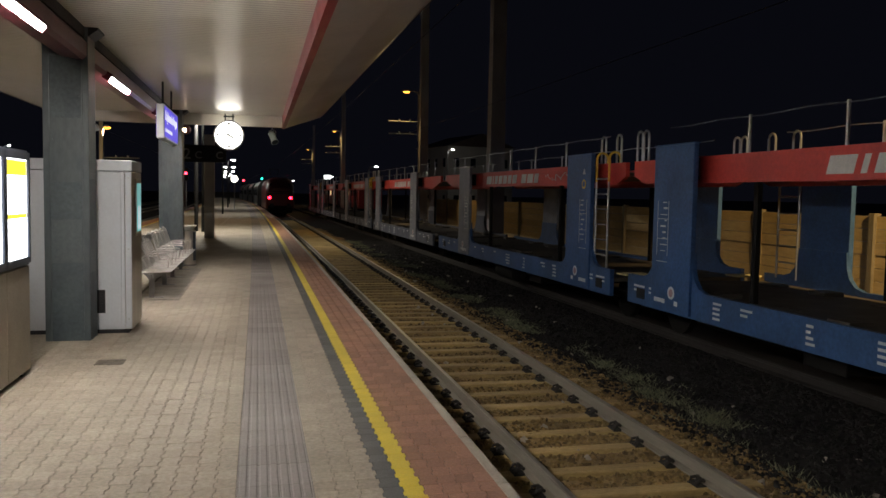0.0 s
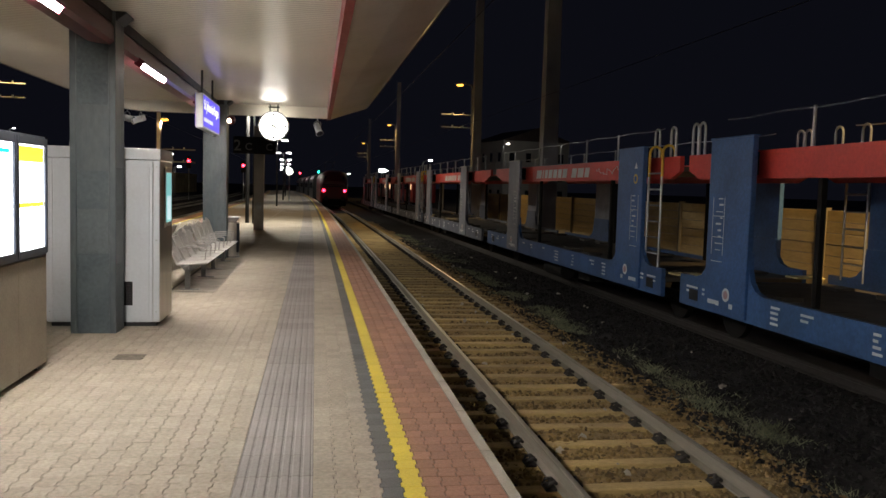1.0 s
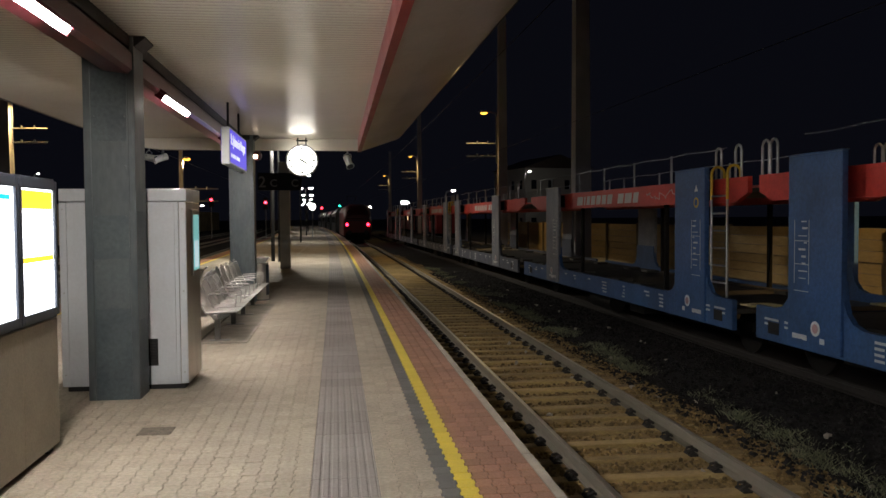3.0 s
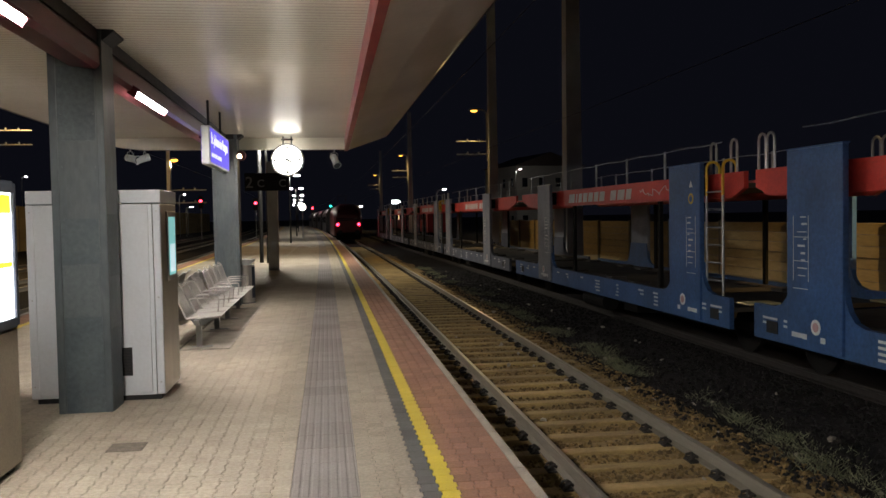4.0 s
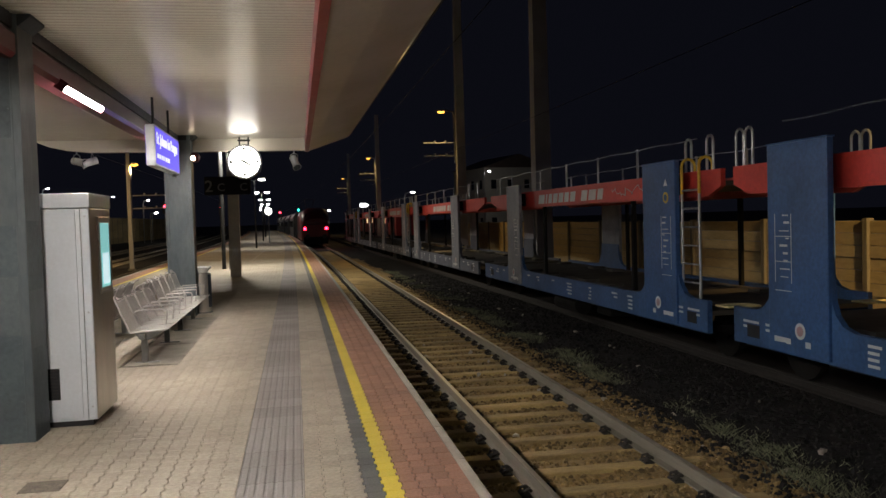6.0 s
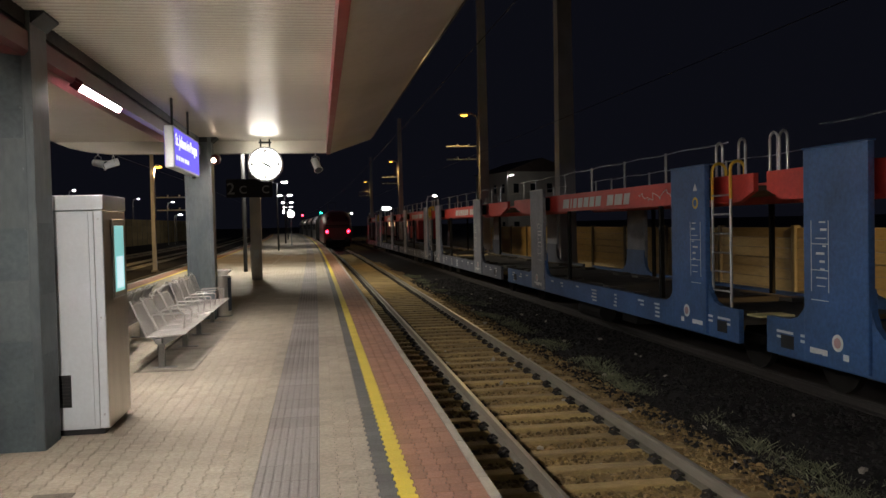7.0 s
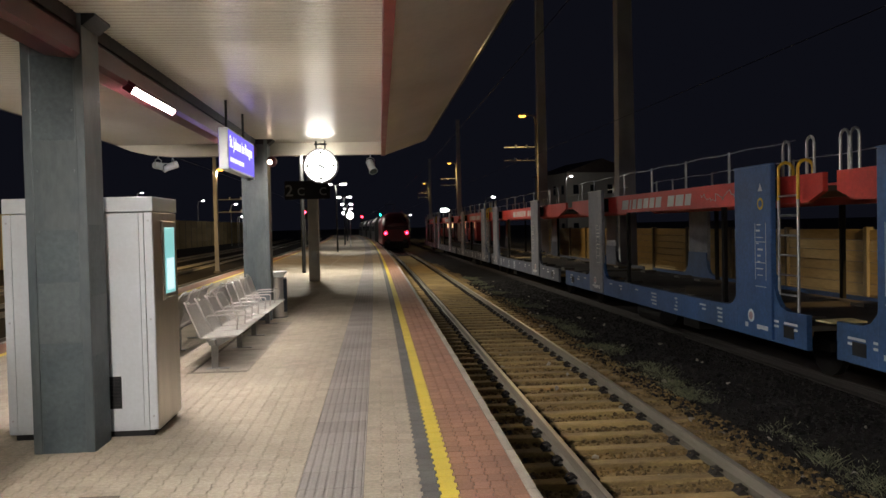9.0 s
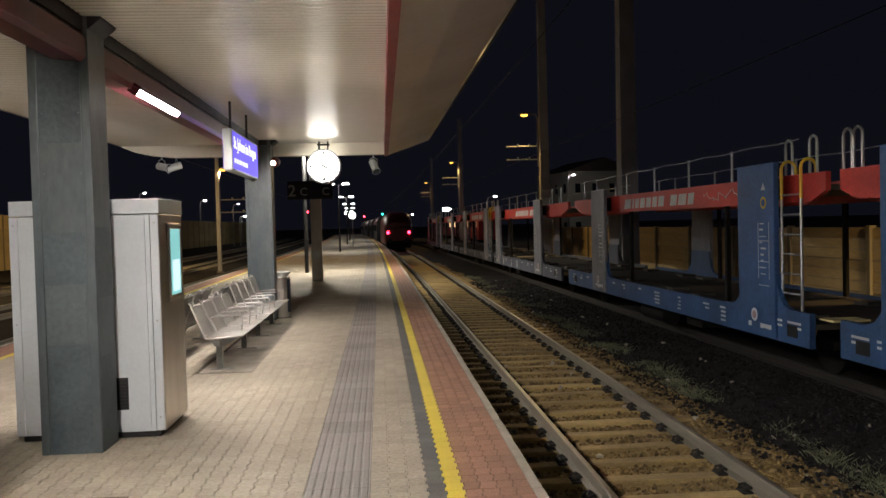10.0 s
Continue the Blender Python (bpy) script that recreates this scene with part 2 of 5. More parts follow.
def rod(bm, a, b, r, r2=None, seg=12, caps=True):
    a, b = Vector(a), Vector(b)
    d = b - a
    q = d.to_track_quat("Z", "Y").to_matrix().to_4x4()
    bmesh.ops.create_cone(bm, cap_ends=caps, segments=seg, radius1=r, radius2=r if r2 is None else r2, depth=d.length,
                          matrix=Matrix.Translation((a + b) / 2) @ q)
    return bm


def pipe(bm, pts, r, seg=8):
    """A bent tube through the points."""
    pts = [Vector(p) for p in pts]
    rings = []
    up = Vector((0.13, 0.31, 0.94))
    for i, p in enumerate(pts):
        d = (pts[min(i + 1, len(pts) - 1)] - pts[max(i - 1, 0)]).normalized()
        s = d.cross(up)
        if s.length < 0.05:
            s = d.cross(Vector((1, 0, 0)))
        s.normalize()
        t = s.cross(d)
        rings.append([bm.verts.new(p + r * (math.cos(a) * s + math.sin(a) * t)) for a in (2 * math.pi * k / seg for k in range(seg))])
    for a, b in zip(rings, rings[1:]):
        for k in range(seg):
            bm.faces.new((a[k], a[(k + 1) % seg], b[(k + 1) % seg], b[k]))
    bm.faces.new(rings[0][::-1])
    bm.faces.new(rings[-1])
    return bm


def arc(cx, cy, r, a0, a1, n):
    return [(cx + r * math.cos(radians(a0 + (a1 - a0) * i / n)), cy + r * math.sin(radians(a0 + (a1 - a0) * i / n))) for i in range(n + 1)]


def plate(bm, outline, lo, hi, axis="x"):
    """A solid plate from an outline; axis: the way it is thick."""
    def put(u, v, w):
        return {"x": (w, u, v), "y": (u, w, v), "z": (u, v, w)}[axis]
    a = [bm.verts.new(put(u, v, lo)) for u, v in outline]
    b = [bm.verts.new(put(u, v, hi)) for u, v in outline]
    bm.faces.new(a)
    bm.faces.new(b[::-1])
    for i in range(len(a)):
        j = (i + 1) % len(a)
        bm.faces.new((a[j], a[i], b[i], b[j]))
    bmesh.ops.recalc_face_normals(bm, faces=bm.faces)
    return bm


def sweep(bm, profile, stations):
    """A profile of (x, z) carried along stations of (dx, y, dz); closed round, capped."""
    rings = [[bm.verts.new((px + dx, y, pz + dz)) for px, pz in profile] for dx, y, dz in stations]
    n = len(profile)
    for a, b in zip(rings, rings[1:]):
        for k in range(n):
            bm.faces.new((a[k], b[k], b[(k + 1) % n], a[(k + 1) % n]))
    bm.faces.new(rings[0])
    bm.faces.new(rings[-1][::-1])
    bmesh.ops.recalc_face_normals(bm, faces=bm.faces)
    return bm


def as_mesh(name, bm, material, smooth=False):
    me = bpy.data.meshes.new(name)
    bm.to_mesh(me)
    bm.free()
    for m in material if isinstance(material, (list, tuple)) else [material]:
        me.materials.append(m)
    if smooth:
        me.shade_smooth()
        me.set_sharp_from_angle(angle=radians(38))
    return me


def part(name, bm, material, parent, label="", smooth=False):
    ob = new(name, as_mesh(name, bm, material, smooth))
    ob.parent = parent
    if label:
        ob["label"] = label
    return ob


def thing(name, label, category, group="", at=(0, 0, 0), turn=0.0):
    ob = new(name)
    ob.empty_display_size = 0.2
    ob.matrix_basis = pose(*at, 0, 0, turn)
    return tagged(ob, label, category, group)


def single(name, bm, material, label, category, group="", at=None, kind="", smooth=False):
    ob = new(name, as_mesh(name, bm, material, smooth))
    if at:
        ob.location = at
    return tagged(ob, label, category, group, kind)


def setting(name, bm, material, label, smooth=False):
    return single(name, bm, material, label, "", kind="structure", smooth=smooth)


B = bmesh.new


# ---- platform, ground, canopy ----
L_EDGE = -7.55
CEIL = 3.65

bm = B()
ys = [-60, -10] + list(range(0, 240, 8))
for y0, y1 in zip(ys, ys[1:]):
    a, b = bend(y0), bend(y1)
    q = [bm.verts.new(p) for p in ((L_EDGE + a, y0, -0.011), (a - 0.02, y0, -0.011), (b - 0.02, y1, -0.011), (L_EDGE + b, y1, -0.011))]
    w = [bm.verts.new((v.co.x, v.co.y, -1.3)) for v in q]
    bm.faces.new(q)
    bm.faces.new((q[1], w[1], w[2], q[2]))
    bm.faces.new((q[0], q[3], w[3], w[0]))
platform = setting("platform", bm, [JOINT, CONCRETE], "island platform paved with beige interlocking blocks")
for p in platform.data.polygons:
    p.material_index = 0 if abs(p.normal.z) > 0.5 else 1

# kerbs of both edges
for side, name in ((0.0, "kerb"), (L_EDGE + 0.08, "kerb")):
    for k in range(0, 62):
        y0, y1 = -4 + k * 1.0, -4 + (k + 1) * 1.0 - 0.008
        bm = B()
        box(bm, side - 0.075, side, y0, y1, -0.2, 0.0, 0.006)
        o = part(name, bm, KERB, platform)
        o.location.x = bend((y0 + y1) / 2)
bm = B()
for side in (0.0, L_EDGE + 0.08):
    sweep(bm, [(side - 0.075, -0.2), (side, -0.2), (side, 0), (side - 0.075, 0)], [(bend(y), y, 0) for y in range(58, 230, 6)])
part("kerb", bm, KERB, platform)

# far paving as one sheet past the single blocks
FAR = 46.0
bm = B()
bands = [(-0.075, -0.547, 1), (-0.547, -0.672, 2), (-0.672, -0.797, 3), (-0.797, -1.2, 0), (-1.2, -1.66, 4), (-1.66, -6.8, 0), (-6.8, -6.92, 2), (-6.92, L_EDGE + 0.08, 1)]
for x0, x1, k in bands:
    st = [FAR] + list(range(50, 236, 6))
    for y0, y1 in zip(st, st[1:]):
        f = bm.faces.new([bm.verts.new(v) for v in ((x1 + bend(y0), y0, -0.001), (x0 + bend(y0), y0, -0.001), (x0 + bend(y1), y1, -0.001), (x1 + bend(y1), y1, -0.001))])
        f.material_index = k
part("far_paving", bm, [PAVER, PAVER_RED, PAVER_YELLOW, PAVER_GREY, TACTILE], platform)["kind"] = "stuff"

# terrain and ballast
bm = B()
q = [bm.verts.new(p) for p in ((-1500, -1500, -0.98), (1500, -1500, -0.98), (1500, 2500, -0.98), (-1500, 2500, -0.98))]
bm.faces.new(q)
setting("ground", bm, SOIL, "dark gravelly ground beside the tracks")


def ballast_height(x, y):
    h = 0.022 * noise.noise((x * 2.1, y * 2.1, 3.7)) + 0.035 * noise.noise((x * 0.5, y * 0.5, 8.1))
    return h


def ballast_bed(name, x0, x1, y0, y1, step, top, label, material, dip):
    nx, ny = int((x1 - x0) / step) + 1, int((y1 - y0) / step) + 1
    verts, faces = [], []
    for j in range(ny):
        for i in range(nx):
            x, y = x0 + i * step, y0 + j * step
            verts.append((x + bend(y), y, top + dip(x) + ballast_height(x, y)))
    for j in range(ny - 1):
        for i in range(nx - 1):
            a = j * nx + i
            faces.append((a, a + 1, a + nx + 1, a + nx))
    me = bpy.data.meshes.new(name)
    me.from_pydata(verts, [], faces)
    for m in material if isinstance(material, list) else [material]:
        me.materials.append(m)
    me.shade_smooth()
    return tagged(new(name, me), label, kind="structure")


def bed_dip(x):
    """A shallow drain between the tracks, and ballast kept below the sleeper tops."""
    return -0.05 * max(0, 1 - abs(x - 3.6) / 0.6) - 0.012 * (0.55 < x < 2.75)


bed = ballast_bed("track_bed", -0.02, 10.2, -4, 60, 0.2, -0.8, "ballast bed of brown stones, near-black where shaded",
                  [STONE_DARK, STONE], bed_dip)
# Outside the brown band, shade by wall and wagons is painted dark.
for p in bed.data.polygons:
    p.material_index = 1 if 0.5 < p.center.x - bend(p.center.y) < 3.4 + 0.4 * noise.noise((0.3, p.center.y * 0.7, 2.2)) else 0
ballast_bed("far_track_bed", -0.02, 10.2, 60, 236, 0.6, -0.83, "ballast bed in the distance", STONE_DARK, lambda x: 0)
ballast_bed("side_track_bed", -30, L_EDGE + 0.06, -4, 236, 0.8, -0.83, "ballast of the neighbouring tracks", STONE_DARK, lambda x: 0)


def stones(name, count, box_, size, material, label, seed):
    """Loose stones, joined."""
    rng = np.random.default_rng(seed)
    x0, x1, y0, y1 = box_
    g = (1 + 5 ** 0.5) / 2
    base = np.array([(-1, g, 0), (1, g, 0), (-1, -g, 0), (1, -g, 0), (0, -1, g), (0, 1, g), (0, -1, -g), (0, 1, -g), (g, 0, -1), (g, 0, 1), (-g, 0, -1), (-g, 0, 1)]) / 1.9
    tri = np.array([(0, 11, 5), (0, 5, 1), (0, 1, 7), (0, 7, 10), (0, 10, 11), (1, 5, 9), (5, 11, 4), (11, 10, 2), (10, 7, 6), (7, 1, 8),
                    (3, 9, 4), (3, 4, 2), (3, 2, 6), (3, 6, 8), (3, 8, 9), (4, 9, 5), (2, 4, 11), (6, 2, 10), (8, 6, 7), (9, 8, 1)])
    px = rng.uniform(x0, x1, count)
    py = y0 + (y1 - y0) * rng.uniform(0, 1, count) ** 1.6
    s = size * rng.uniform(0.5, 1.3, count)
    v = base[None] * rng.uniform(0.6, 1.25, (count, 12, 1)) * (s[:, None, None] * rng.uniform(0.6, 1.2, (count, 1, 3)))
    for i in range(count):
        v[i] += (px[i] + bend(py[i]), py[i], -0.8 + ballast_height(px[i], py[i]) + bed_dip(px[i]) + 0.15 * s[i])
    f = (tri[None] + 12 * np.arange(count)[:, None, None]).reshape(-1, 3)
    me = bpy.data.meshes.new(name)
    me.from_pydata(v.reshape(-1, 3).tolist(), [], f.tolist())
    me.materials.append(material)
    return tagged(new(name, me), label, "ballast", kind="stuff")


stones("ballast_stones", 32000, (0.25, 3.42, 1.0, 32), 0.029, STONE, "brown angular ballast stones between the rails", 1)
stones("ballast_stones", 15000, (3.0, 5.9, 4, 40), 0.034, STONE_DARK, "ballast stones darkened as in shade beside the freight track", 2)
stones("pale_stones", 90, (0.3, 5.0, 4, 40), 0.05, KERB, "a few pale stones on the ballast", 3)

# weeds in the strip between the two tracks
rng = random.Random(5)
verts, faces = [], []
for k in range(3600):
    y = 5 + 40 * rng.random() ** 1.3
    x = 3.66 + rng.gauss(0, 0.22) + bend(y)
    if noise.noise((x * 1.4, y * 0.75, 1.3)) < 0.02:
        continue
    tall = 0.35 + 0.65 * max(0, noise.noise((x * 2.5, y * 1.7, 6.1)) + 0.4)
    for j in range(rng.randint(6, 12)):
        a, h, w = rng.uniform(0, 6.28), rng.uniform(0.02, 0.14) * tall, rng.uniform(0.002, 0.0055)
        lean = rng.uniform(0.4, 1.8) * h
        c, s = math.cos(a), math.sin(a)
        px, py, i = x + rng.gauss(0, 0.06), y + rng.gauss(0, 0.07), len(verts)
        verts += [(px, py, -0.84), (px + c * lean * 0.5 - s * w, py + s * lean * 0.5 + c * w, -0.84 + h * 0.6),
                  (px + c * lean, py + s * lean, -0.84 + h), (px + c * lean * 0.5 + s * w, py + s * lean * 0.5 - c * w, -0.84 + h * 0.6)]
        faces += [(i, i + 1, i + 2), (i, i + 2, i + 3)]
me = bpy.data.meshes.new("weeds")
me.from_pydata(verts, [], faces)
me.materials.append(LEAF)
tagged(new("weeds", me), "low dry weeds growing in the ballast", "weeds", kind="stuff")


# tracks
def rail_profile(x):
    half = [(0.0, 0.0), (0.028, 0.0), (0.036, -0.008), (0.036, -0.035), (0.009, -0.05), (0.009, -0.13), (0.066, -0.15), (0.066, -0.165)]
    return [(x + a, b) for a, b in half] + [(x - a, b) for a, b in half[::-1][:-1]]


def track(label, centre, steel, y0, y1, sleepers, slope=None):
    t = tagged(new("track"), label, "railway track", kind="structure")
    run = slope or bend
    for side in (-0.7525, 0.7525):
        bm = B()
        sweep(bm, rail_profile(centre + side), [(run(y), y, -0.6) for y in np.linspace(y0, y1, 60)])
        part("rail", bm, steel, t, "rusty steel rail")
        bm = B()
        sweep(bm, [(centre + side - 0.026, 0.0), (centre + side + 0.026, 0.0), (centre + side + 0.024, 0.0012), (centre + side - 0.024, 0.0012)],
              [(run(y), y, -0.5995) for y in np.linspace(y0, y1, 60)])
        # Dark rails get a near-black band too, shade painted instead of shine.
        part("running_band", bm, RAIL_TOP if steel == RAIL else CLIP, t, "shiny worn rail top")
    if sleepers:
        bm = B()
        box(bm, -1.25, 1.25, -0.095, 0.095, -0.2, 0.0, 0.025)
        sl = as_mesh("sleeper", bm, SLEEPER)
        bm = B()
        for side in (-0.7525, 0.7525):
            for k in (-1, 1):
                box(bm, side + k * 0.115 - 0.05, side + k * 0.115 + 0.05, -0.085, 0.085, -0.01, 0.014, 0.004)
                for q in (-0.052, 0.052):
                    pipe(bm, [(side + k * 0.06, q * 0.5, 0.04), (side + k * 0.09, q, 0.062), (side + k * 0.135, q * 1.35, 0.05), (side + k * 0.16, q * 0.9, 0.022), (side + k * 0.12, q * 0.4, 0.03)], 0.016, 6)
                rod(bm, (side + k * 0.11, 0, 0.01), (side + k * 0.11, 0, 0.09), 0.02, 0.016, 7)
        cl = as_mesh("rail_clip", bm, CLIP)
        n = int((y1 - y0) / 0.6)
        for k in range(min(n, 130)):
            y = y0 - 0.1 + k * 0.6
            for name, me in (("sleeper", sl), ("rail_clip", cl)):
                o = new(name, me)
                o.parent = t
                o.matrix_basis = pose(centre + run(y) + rng.uniform(-0.012, 0.012), y + rng.uniform(-0.02, 0.02), -0.765, 0, rng.uniform(-0.4, 0.4), rng.uniform(-0.5, 0.5))
    return t


def freight_line(y):
    return -0.0205 * (y - 11)


track("platform track with brown sleepers and rusty rails", 1.675, RAIL, -2.0, 225, True)
# Near-black rails here: the dark under the wagons is put into their colour.
track("freight track under the car-carrier wagons", 6.62, CLIP, -4.0, 130, False, freight_line)
track("track along the other side of the platform", -9.2, RAIL, -2, 225, False)
track("second track beyond the platform", -13.7, RAIL, -2, 225, False)
track("third track beyond the platform", -18.2, RAIL, -2, 225, False)

EDGE, SKEW = 0.1, 0.0095
# canopy: slatted ceiling, its red lip, raised outer soffit, end beam, roof
C0, C1 = -9.0, 20.1
verts, faces = [], []
PITCH = 0.105
nrib = int((C1 - C0) / PITCH)
prof = [(0.0, 0.016), (0.003, 0.0)] + [(0.0505 + 0.0475 * u / 4, -0.0054 * (1 - (u / 4) ** 2)) for u in range(-4, 5)] + [(0.098, 0.0), (0.101, 0.016)]
for k in range(nrib):
    for dy, dz in prof:
        y = C0 + k * PITCH + dy
        verts += [(-6.42, y, CEIL + dz), (-0.985, y, CEIL + dz)]
n = len(verts) // 2
for i in range(n - 1):
    faces.append((2 * i, 2 * i + 2, 2 * i + 3, 2 * i + 1))
me = bpy.data.meshes.new("ceiling")
me.from_pydata(verts, [], faces)
me.materials.append(CEILING)
me.shade_smooth()
me.set_sharp_from_angle(angle=radians(30))
tagged(new("ceiling", me), "cream enamelled slatted canopy ceiling", kind="structure")

bm = B()
box(bm, -6.45, -0.97, C0, C1 + 0.25, CEIL + 0.03, CEIL + 0.3, 0.01)
setting("canopy_roof", bm, DARK_STEEL, "dark canopy roof above the ceiling")
bm = B()
plate(bm, [(-0.985, 3.37), (-0.985, 3.66), (-0.945, 3.66), (-0.945, 3.43), (-0.9, 3.4), (-0.9, 3.37)], C0, C1 + 0.22, "y")
setting("ceiling_trim", bm, RED_TRIM, "red painted edge trim of the ceiling")
bm = B()
plate(bm, [(-0.9, 3.385), (-0.04, 3.675), (0.0, 3.7), (0.0, 3.8), (-0.06, 3.8), (-0.9, 3.6)], C0, C1 + 0.2, "y")
for v in bm.verts:
    if v.co.x > -0.5:
        v.co.x += EDGE - SKEW * (v.co.y - 9)
setting("canopy_eave", bm, SOFFIT, "sloping outer soffit of the canopy")
bm = B()
rod(bm, (0.03 + EDGE - SKEW * (C0 - 9), C0, 3.76), (0.03 + EDGE - SKEW * (C1 - 8.8), C1 + 0.2, 3.76), 0.03, seg=10)
setting("gutter", bm, BLACK, "dark gutter along the canopy edge", smooth=True)
bm = B()
plate(bm, [(-0.985, 3.39), (-0.985, 3.7), (-6.7, 3.85), (-6.7, 3.74), (-6.2, 3.53), (-5.85, 3.45), (-5.4, 3.4)], C1, C1 + 0.2, "y")
setting("canopy_end_beam", bm, CEILING, "cream end beam of the canopy")
bm = B()
box(bm, -6.5, -6.42, C0, C1 + 0.1, CEIL - 0.0, CEIL + 0.28, 0.01)
setting("canopy_fascia", bm, DARK_STEEL, "dark fascia of the far canopy edge")

# long beam with tubes
bm = B()
plate(bm, [(-3.8, 3.36), (-3.76, 3.3), (-3.52, 3.27), (-3.48, 3.31), (-3.48, 3.47), (-3.52, 3.52), (-3.76, 3.52), (-3.8, 3.47)], C0, C1 - 0.02, "y")
beam = setting("ceiling_beam", bm, MAROON, "glossy maroon light beam under the ceiling", smooth=True)
# The web is black to stand in for the shadow line above the beam.
bm = B()
box(bm, -3.74, -3.5, C0, C1 - 0.02, 3.523, CEIL + 0.01)
setting("beam_web", bm, BLACK, "web joining the beam to the ceiling, black as the shadow there")


def tube_light():
    t = thing("tube_light", "lit white fluorescent tube fitted under the maroon beam", "ceiling light", "canopy tubes")
    bm = B()
    box(bm, -0.06, 0.06, -0.87, 0.87, 0.0, 0.035, 0.012)
    part("housing", bm, MAROON, t)
    bm = B()
    pipe(bm, [(0, -0.82, -0.025), (0, -0.8, -0.025), (0, 0.8, -0.025), (0, 0.82, -0.025)], 0.042, 12)
    part("diffuser", bm, TUBE, t, "glowing white diffuser", smooth=True)
    for y in (-0.85, 0.82):
        bm = B()
        box(bm, -0.05, 0.05, y, y + 0.03, -0.075, 0.0, 0.006)
        part("end_cap", bm, MAROON, t)
    return t


tl = tube_light()
tl.matrix_basis = pose(-3.47, 6.6, 3.285, 0, 35, 0)
for y in (-8.5, -3.45, 1.55, 11.63, 16.68):
    copy_thing(tl, pose(-3.47, y, 3.285, 0, 35, 0))


def column(x0, x1, y0, y1, top, label):
    t = thing("column", label, "column", "canopy columns", ((x0 + x1) / 2, (y0 + y1) / 2, 0))
    w, d = (x1 - x0) / 2, (y1 - y0) / 2
    bm = B()
    box(bm, -w + 0.03, w - 0.05, -d + 0.012, d - 0.012, 0, top, 0.004)
    part("shaft", bm, COLUMN, t)
    for sx in (-1, 1):
        bm = B()
        x = sx * w
        box(bm, min(x, x - sx * 0.07), max(x, x - sx * 0.07), -d, d, 0, top, 0.008)
        part("flange", bm, COLUMN, t)
    bm = B()
    for sx in (-1, 1):
        for k in range(7):
            rod(bm, (sx * (w - 0.1), -d + 0.013, 0.35 + k * 0.5), (sx * (w - 0.1), -d + 0.006, 0.35 + k * 0.5), 0.009, seg=6)
    part("rivets", bm, COLUMN, t)["kind"] = "stuff"
    bm = B()
    plate(bm, [(-w - 0.01, top - 0.1), (w + 0.01, top - 0.1), (w + 0.11, top - 0.02), (w + 0.11, top), (-w - 0.11, top), (-w - 0.11, top - 0.02)], -d + 0.01, d - 0.01, "y")
    part("head_plate", bm, DARK_STEEL, t)
    return t


first = column(-3.96, -3.465, 9.45, 9.87, CEIL - 0.005, "weathered grey steel canopy column beside the white cabinet")
for name, z0, z1, dx0, dx1, m in (("overpaint", 0.0, 0.92, 0.075, 0.075, COLUMN_PATCH), ("overpaint", 0.93, 1.42, 0.08, 0.09, COLUMN_PALE), ("overpaint", 1.43, 1.86, 0.075, 0.08, COLUMN_PATCH), ("overpaint", 2.6, 3.3, 0.08, 0.08, COLUMN_PATCH)):
    bm = B()
    box(bm, -0.2475 + dx0, 0.2475 - dx1, -0.2005, -0.1975, z0, z1)
    part(name, bm, m, first, "patch of overpainted grey")
for z0, z1, m in ((0.0, 0.8, COLUMN_PATCH), (1.3, 1.9, COLUMN_PATCH)):
    bm = B()
    box(bm, 0.2465, 0.249, -0.19, 0.19, z0, z1)
    part("overpaint", bm, m, first, "patch of overpainted grey")
column(-3.8, -3.27, 19.2, 19.6, CEIL - 0.005, "grey steel canopy column behind the bench")
column(-4.1, -3.55, -0.6, -0.18, CEIL - 0.005, "grey steel canopy column near the display board")


